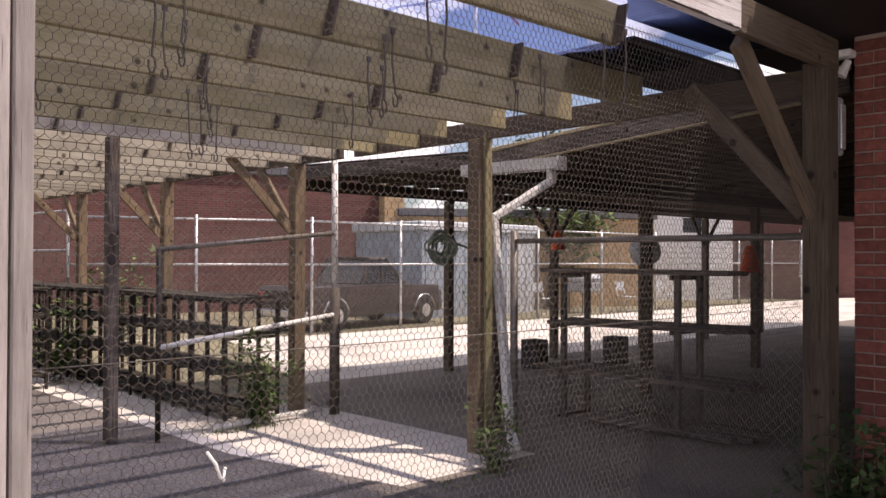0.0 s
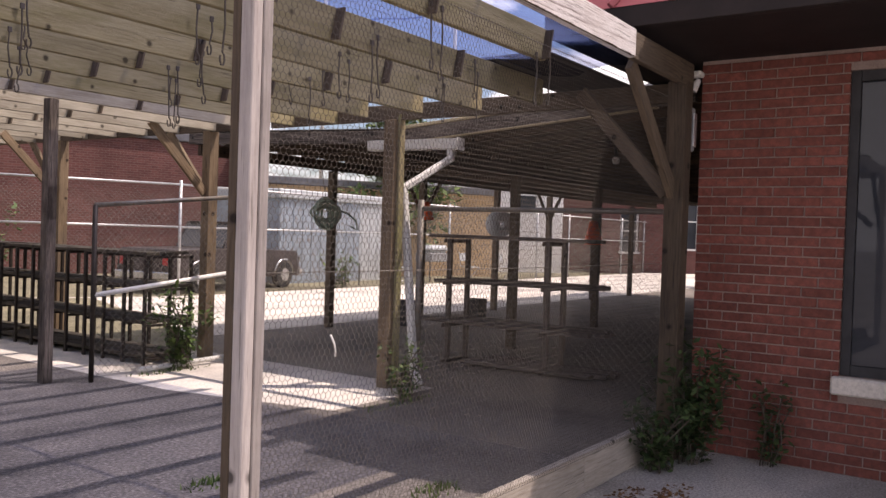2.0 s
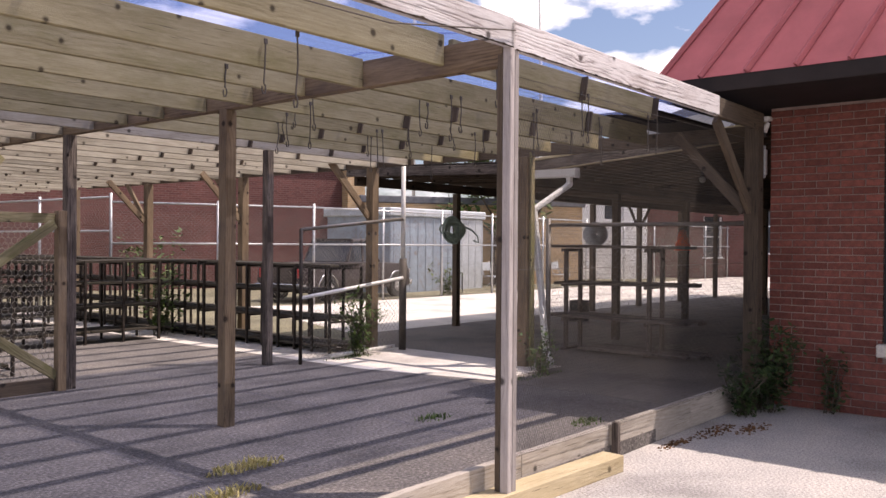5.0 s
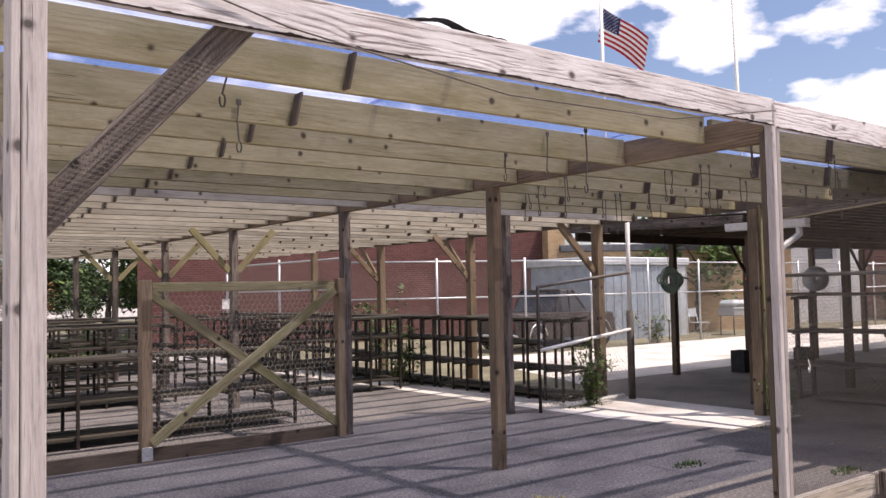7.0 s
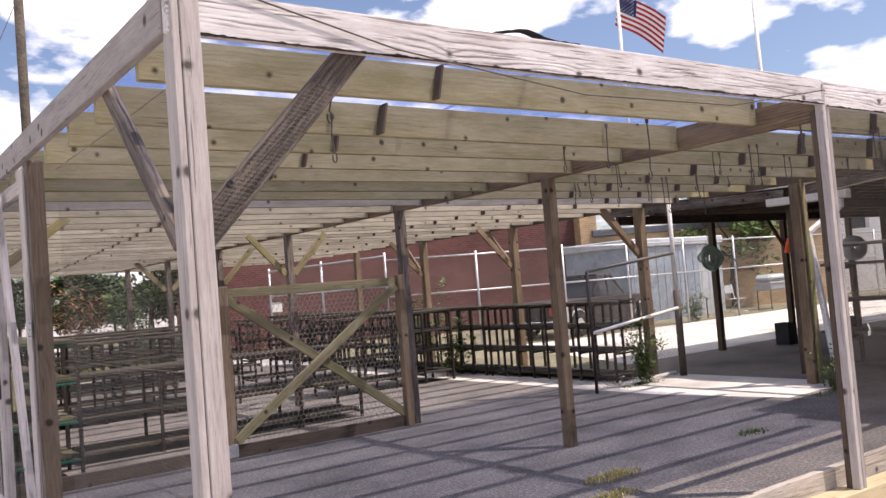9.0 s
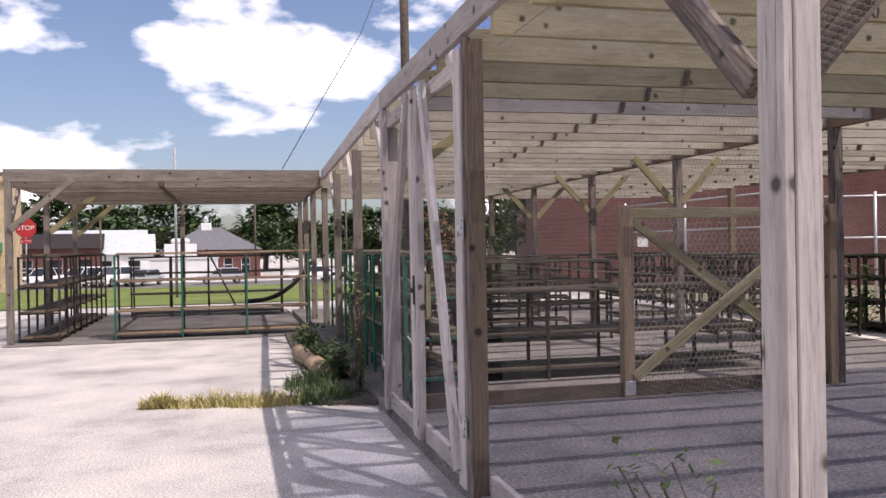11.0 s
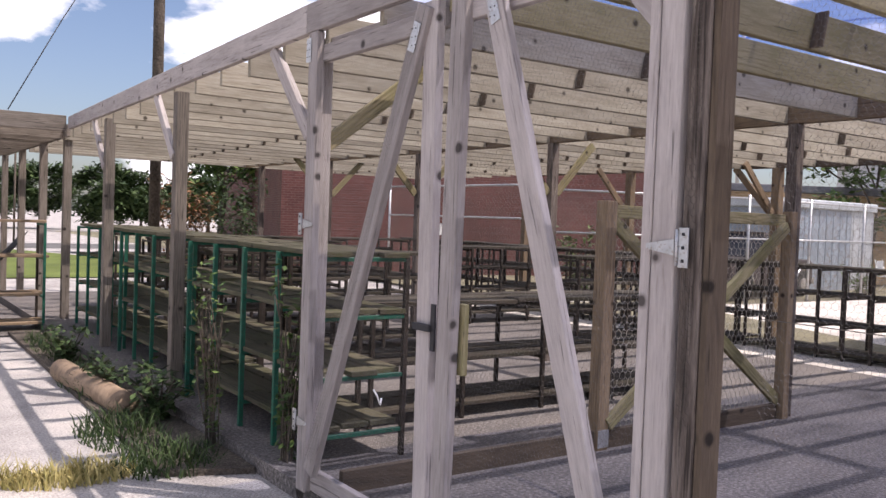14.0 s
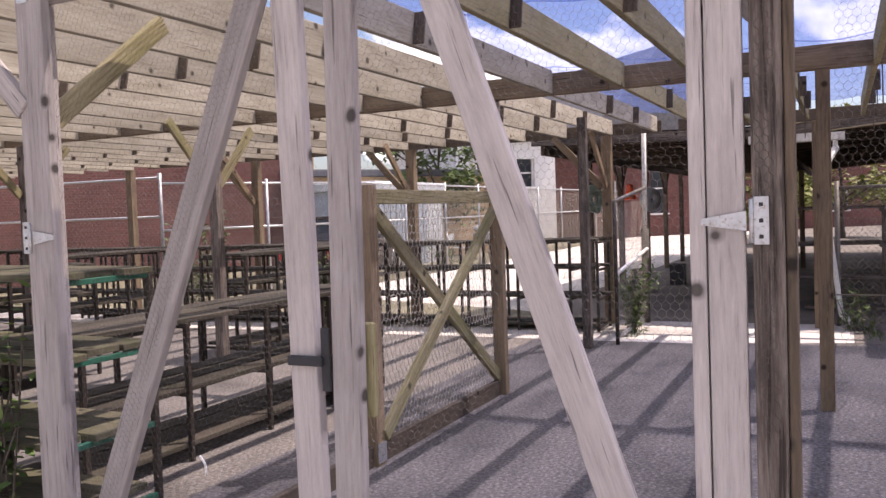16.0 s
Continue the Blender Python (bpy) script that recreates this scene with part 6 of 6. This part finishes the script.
# hanging hooks of wire and chain under the joists
rng = random.Random(9)
spots = [(0.9, 0.53), (1.22, 1.1), (3.15, 0.53), (3.4, 1.1), (3.55, 1.68)]
spots += [(4.7 + 0.36 * (k % 9) + rng.uniform(-0.1, 0.1), ROWS[k % 6] - 0.028) for k in range(34)]
for k, (x, y) in enumerate(spots):
    hk = thing("hanging_hook", (x, y - 0.03, 2.3), "dark twisted wire hook hanging from a joist", "hook", "hanging hooks")
    drop = rng.uniform(0.12, 0.34)
    top = 2.44 + rng.uniform(0, 0.12)
    y -= 0.022
    bm = bmesh.new()
    pts = [(x, y, top), (x + rng.uniform(-0.012, 0.012), y - 0.004, top - drop * 0.5), (x + rng.uniform(-0.015, 0.015), y - 0.004, top - drop)]
    e = Vector(pts[-1])
    pts += [e + Vector((0.014 * math.sin(a), 0, -0.03 + 0.03 * math.cos(a))) for a in (0.8, 1.7, 2.6, 3.5, 4.4, 5.2)]
    tube(bm, pts, 0.0048, 5)
    part("wire", bm, M_DWIRE, hk)
    block("staple", hk, (x - 0.012, y - 0.006, top - 0.02), (x + 0.012, y + 0.004, top + 0.01), M_DWIRE, bev=0.002)
# loose hook ropes
for x, y, z in ((4.74, 0.055, 0.97), (0.02, 4.55, 0.62)):
    rope = thing("rope_end", (x, y, z), "frayed pale rope end hanging on the wire", "rope")
    pts = [(x - 0.03, y, z + 0.05), (x - 0.004, y + 0.004, z + 0.015), (x + 0.012, y + 0.012, z - 0.02), (x + 0.03, y + 0.03, z - 0.035), (x + 0.042, y + 0.042, z - 0.005)]
    pipe("rope", rope, pts, 0.0042, M_PAPER, sides=6)
line = thing("slack_wire", (2.0, -0.09, 2.5), "thin dark wire sagging along the front beam", "wire")
pipe("wire", line, [(-0.05, -0.08, 2.72), (0.9, -0.08, 2.52), (2.0, -0.085, 2.40), (3.2, -0.085, 2.42), (4.2, -0.09, 2.58)], 0.004, M_DWIRE, sides=5)
scrap = thing("cloth_scrap", (1.7, -0.02, 2.66), "torn black shade cloth caught on the beam", "cloth")
bm = bmesh.new()
bmesh.ops.create_grid(bm, x_segments=16, y_segments=4, size=0.5, matrix=Matrix.Translation((1.75, -0.03, 2.662)) @ Matrix.Diagonal((0.55, 0.06, 1, 1)))
for v in bm.verts:
    v.co.z += 0.035 * math.exp(-((v.co.x - 1.66) / 0.12) ** 2) + 0.012 * abs(noise.noise(v.co * 14))
bmesh.ops.solidify(bm, geom=bm.faces[:], thickness=0.003)
part("cloth", bm, M_DARK, scrap)

# thin plastic film laid over the front joists
film_mat = bpy.data.materials.new("cloudy_film")
film_mat.use_nodes = True
ft = film_mat.node_tree
for n in list(ft.nodes):
    ft.nodes.remove(n)
f_out, f_mix = add(ft, "ShaderNodeOutputMaterial"), add(ft, "ShaderNodeMixShader")
f_clear, f_milk = add(ft, "ShaderNodeBsdfTransparent"), add(ft, "ShaderNodeBsdfTranslucent")
f_clear.inputs["Color"].default_value = (0.70, 0.75, 0.93, 1)
f_milk.inputs["Color"].default_value = (0.10, 0.14, 0.30, 1)
f_n = add(ft, "ShaderNodeTexNoise", Scale=1.0, Detail=5.0)
ft.links.new(coords(ft, (1.2, 6, 1)), f_n.inputs["Vector"])
f_r = ramp(ft, ((0.3, (0.25, 0.25, 0.25)), (0.7, (0.60, 0.60, 0.60))))
ft.links.new(f_n.outputs["Fac"], f_r.inputs["Fac"])
ft.links.new(f_r.outputs["Color"], f_mix.inputs["Fac"])
ft.links.new(f_clear.outputs["BSDF"], f_mix.inputs[1])
ft.links.new(f_milk.outputs["BSDF"], f_mix.inputs[2])
ft.links.new(f_mix.outputs["Shader"], f_out.inputs["Surface"])
film = thing("plastic_film", (4.1, 2.4, 2.6), "cloudy bluish plastic film over the front joists", "film")
for x0, x1 in ((0.02, 2.1), (2.06, 4.2), (4.16, 6.2), (6.16, 8.1)):
    bm = bmesh.new()
    bmesh.ops.create_grid(bm, x_segments=18, y_segments=60, size=0.5, matrix=Matrix.Translation(((x0 + x1) / 2, 2.42, 2.648 + 0.003 * (x0 > 4) + 0.002 * (x0 > 2 and x0 < 6))) @ Matrix.Diagonal((x1 - x0, 4.7, 1, 1)))
    for v in bm.verts:
        near = abs(((v.co.y - 1.107) / 0.577 + 0.5) % 1.0 - 0.5)
        rise = 0.035 if v.co.y > 0.7 else 0.0
        v.co.z += -rise - 0.03 * min(1.0, near * 2.6) + 0.01 * noise.noise(v.co * 2.1)
    part("film_strip", bm, film_mat, film, smooth=True)

# ---- single bricks of the shop's near corner, last ----
brick_mesh = {}


def brick_for(length):
    key = round(length, 3)
    if key not in brick_mesh:
        bm = bmesh.new()
        bmesh.ops.create_cube(bm, size=1.0, matrix=Matrix.Diagonal((0.05, length, 0.0575, 1)))
        bmesh.ops.bevel(bm, geom=[e for e in bm.edges if all(v.co.x < 0 for v in e.verts)], offset=0.004, segments=1, affect="EDGES")
        me = bpy.data.meshes.new("brick")
        bm.to_mesh(me)
        bm.free()
        me.materials.append(M_BRICKP)
        brick_mesh[key] = me
    return brick_mesh[key]


near_wall = [o for o in shop.children if o.name.startswith("wall")][1]
rng = random.Random(5)
for row in range(41):
    z = -0.065 + row * 0.0677
    low = z < WIN[2] - 0.16 or z > WIN[3] + 0.03
    y, first = 0.0, True
    stop_at = -2.6 if low else WIN[1]
    while y > stop_at + 0.03:
        length = 0.0945 if (first and row % 2) else 0.199
        length = min(length, y - stop_at)
        mesh_part("brick", brick_for(length), None, near_wall, "", Matrix.Translation((BX + 0.025 + rng.uniform(-0.002, 0.002), y - length / 2, z)))
        y -= length + 0.010
        first = False
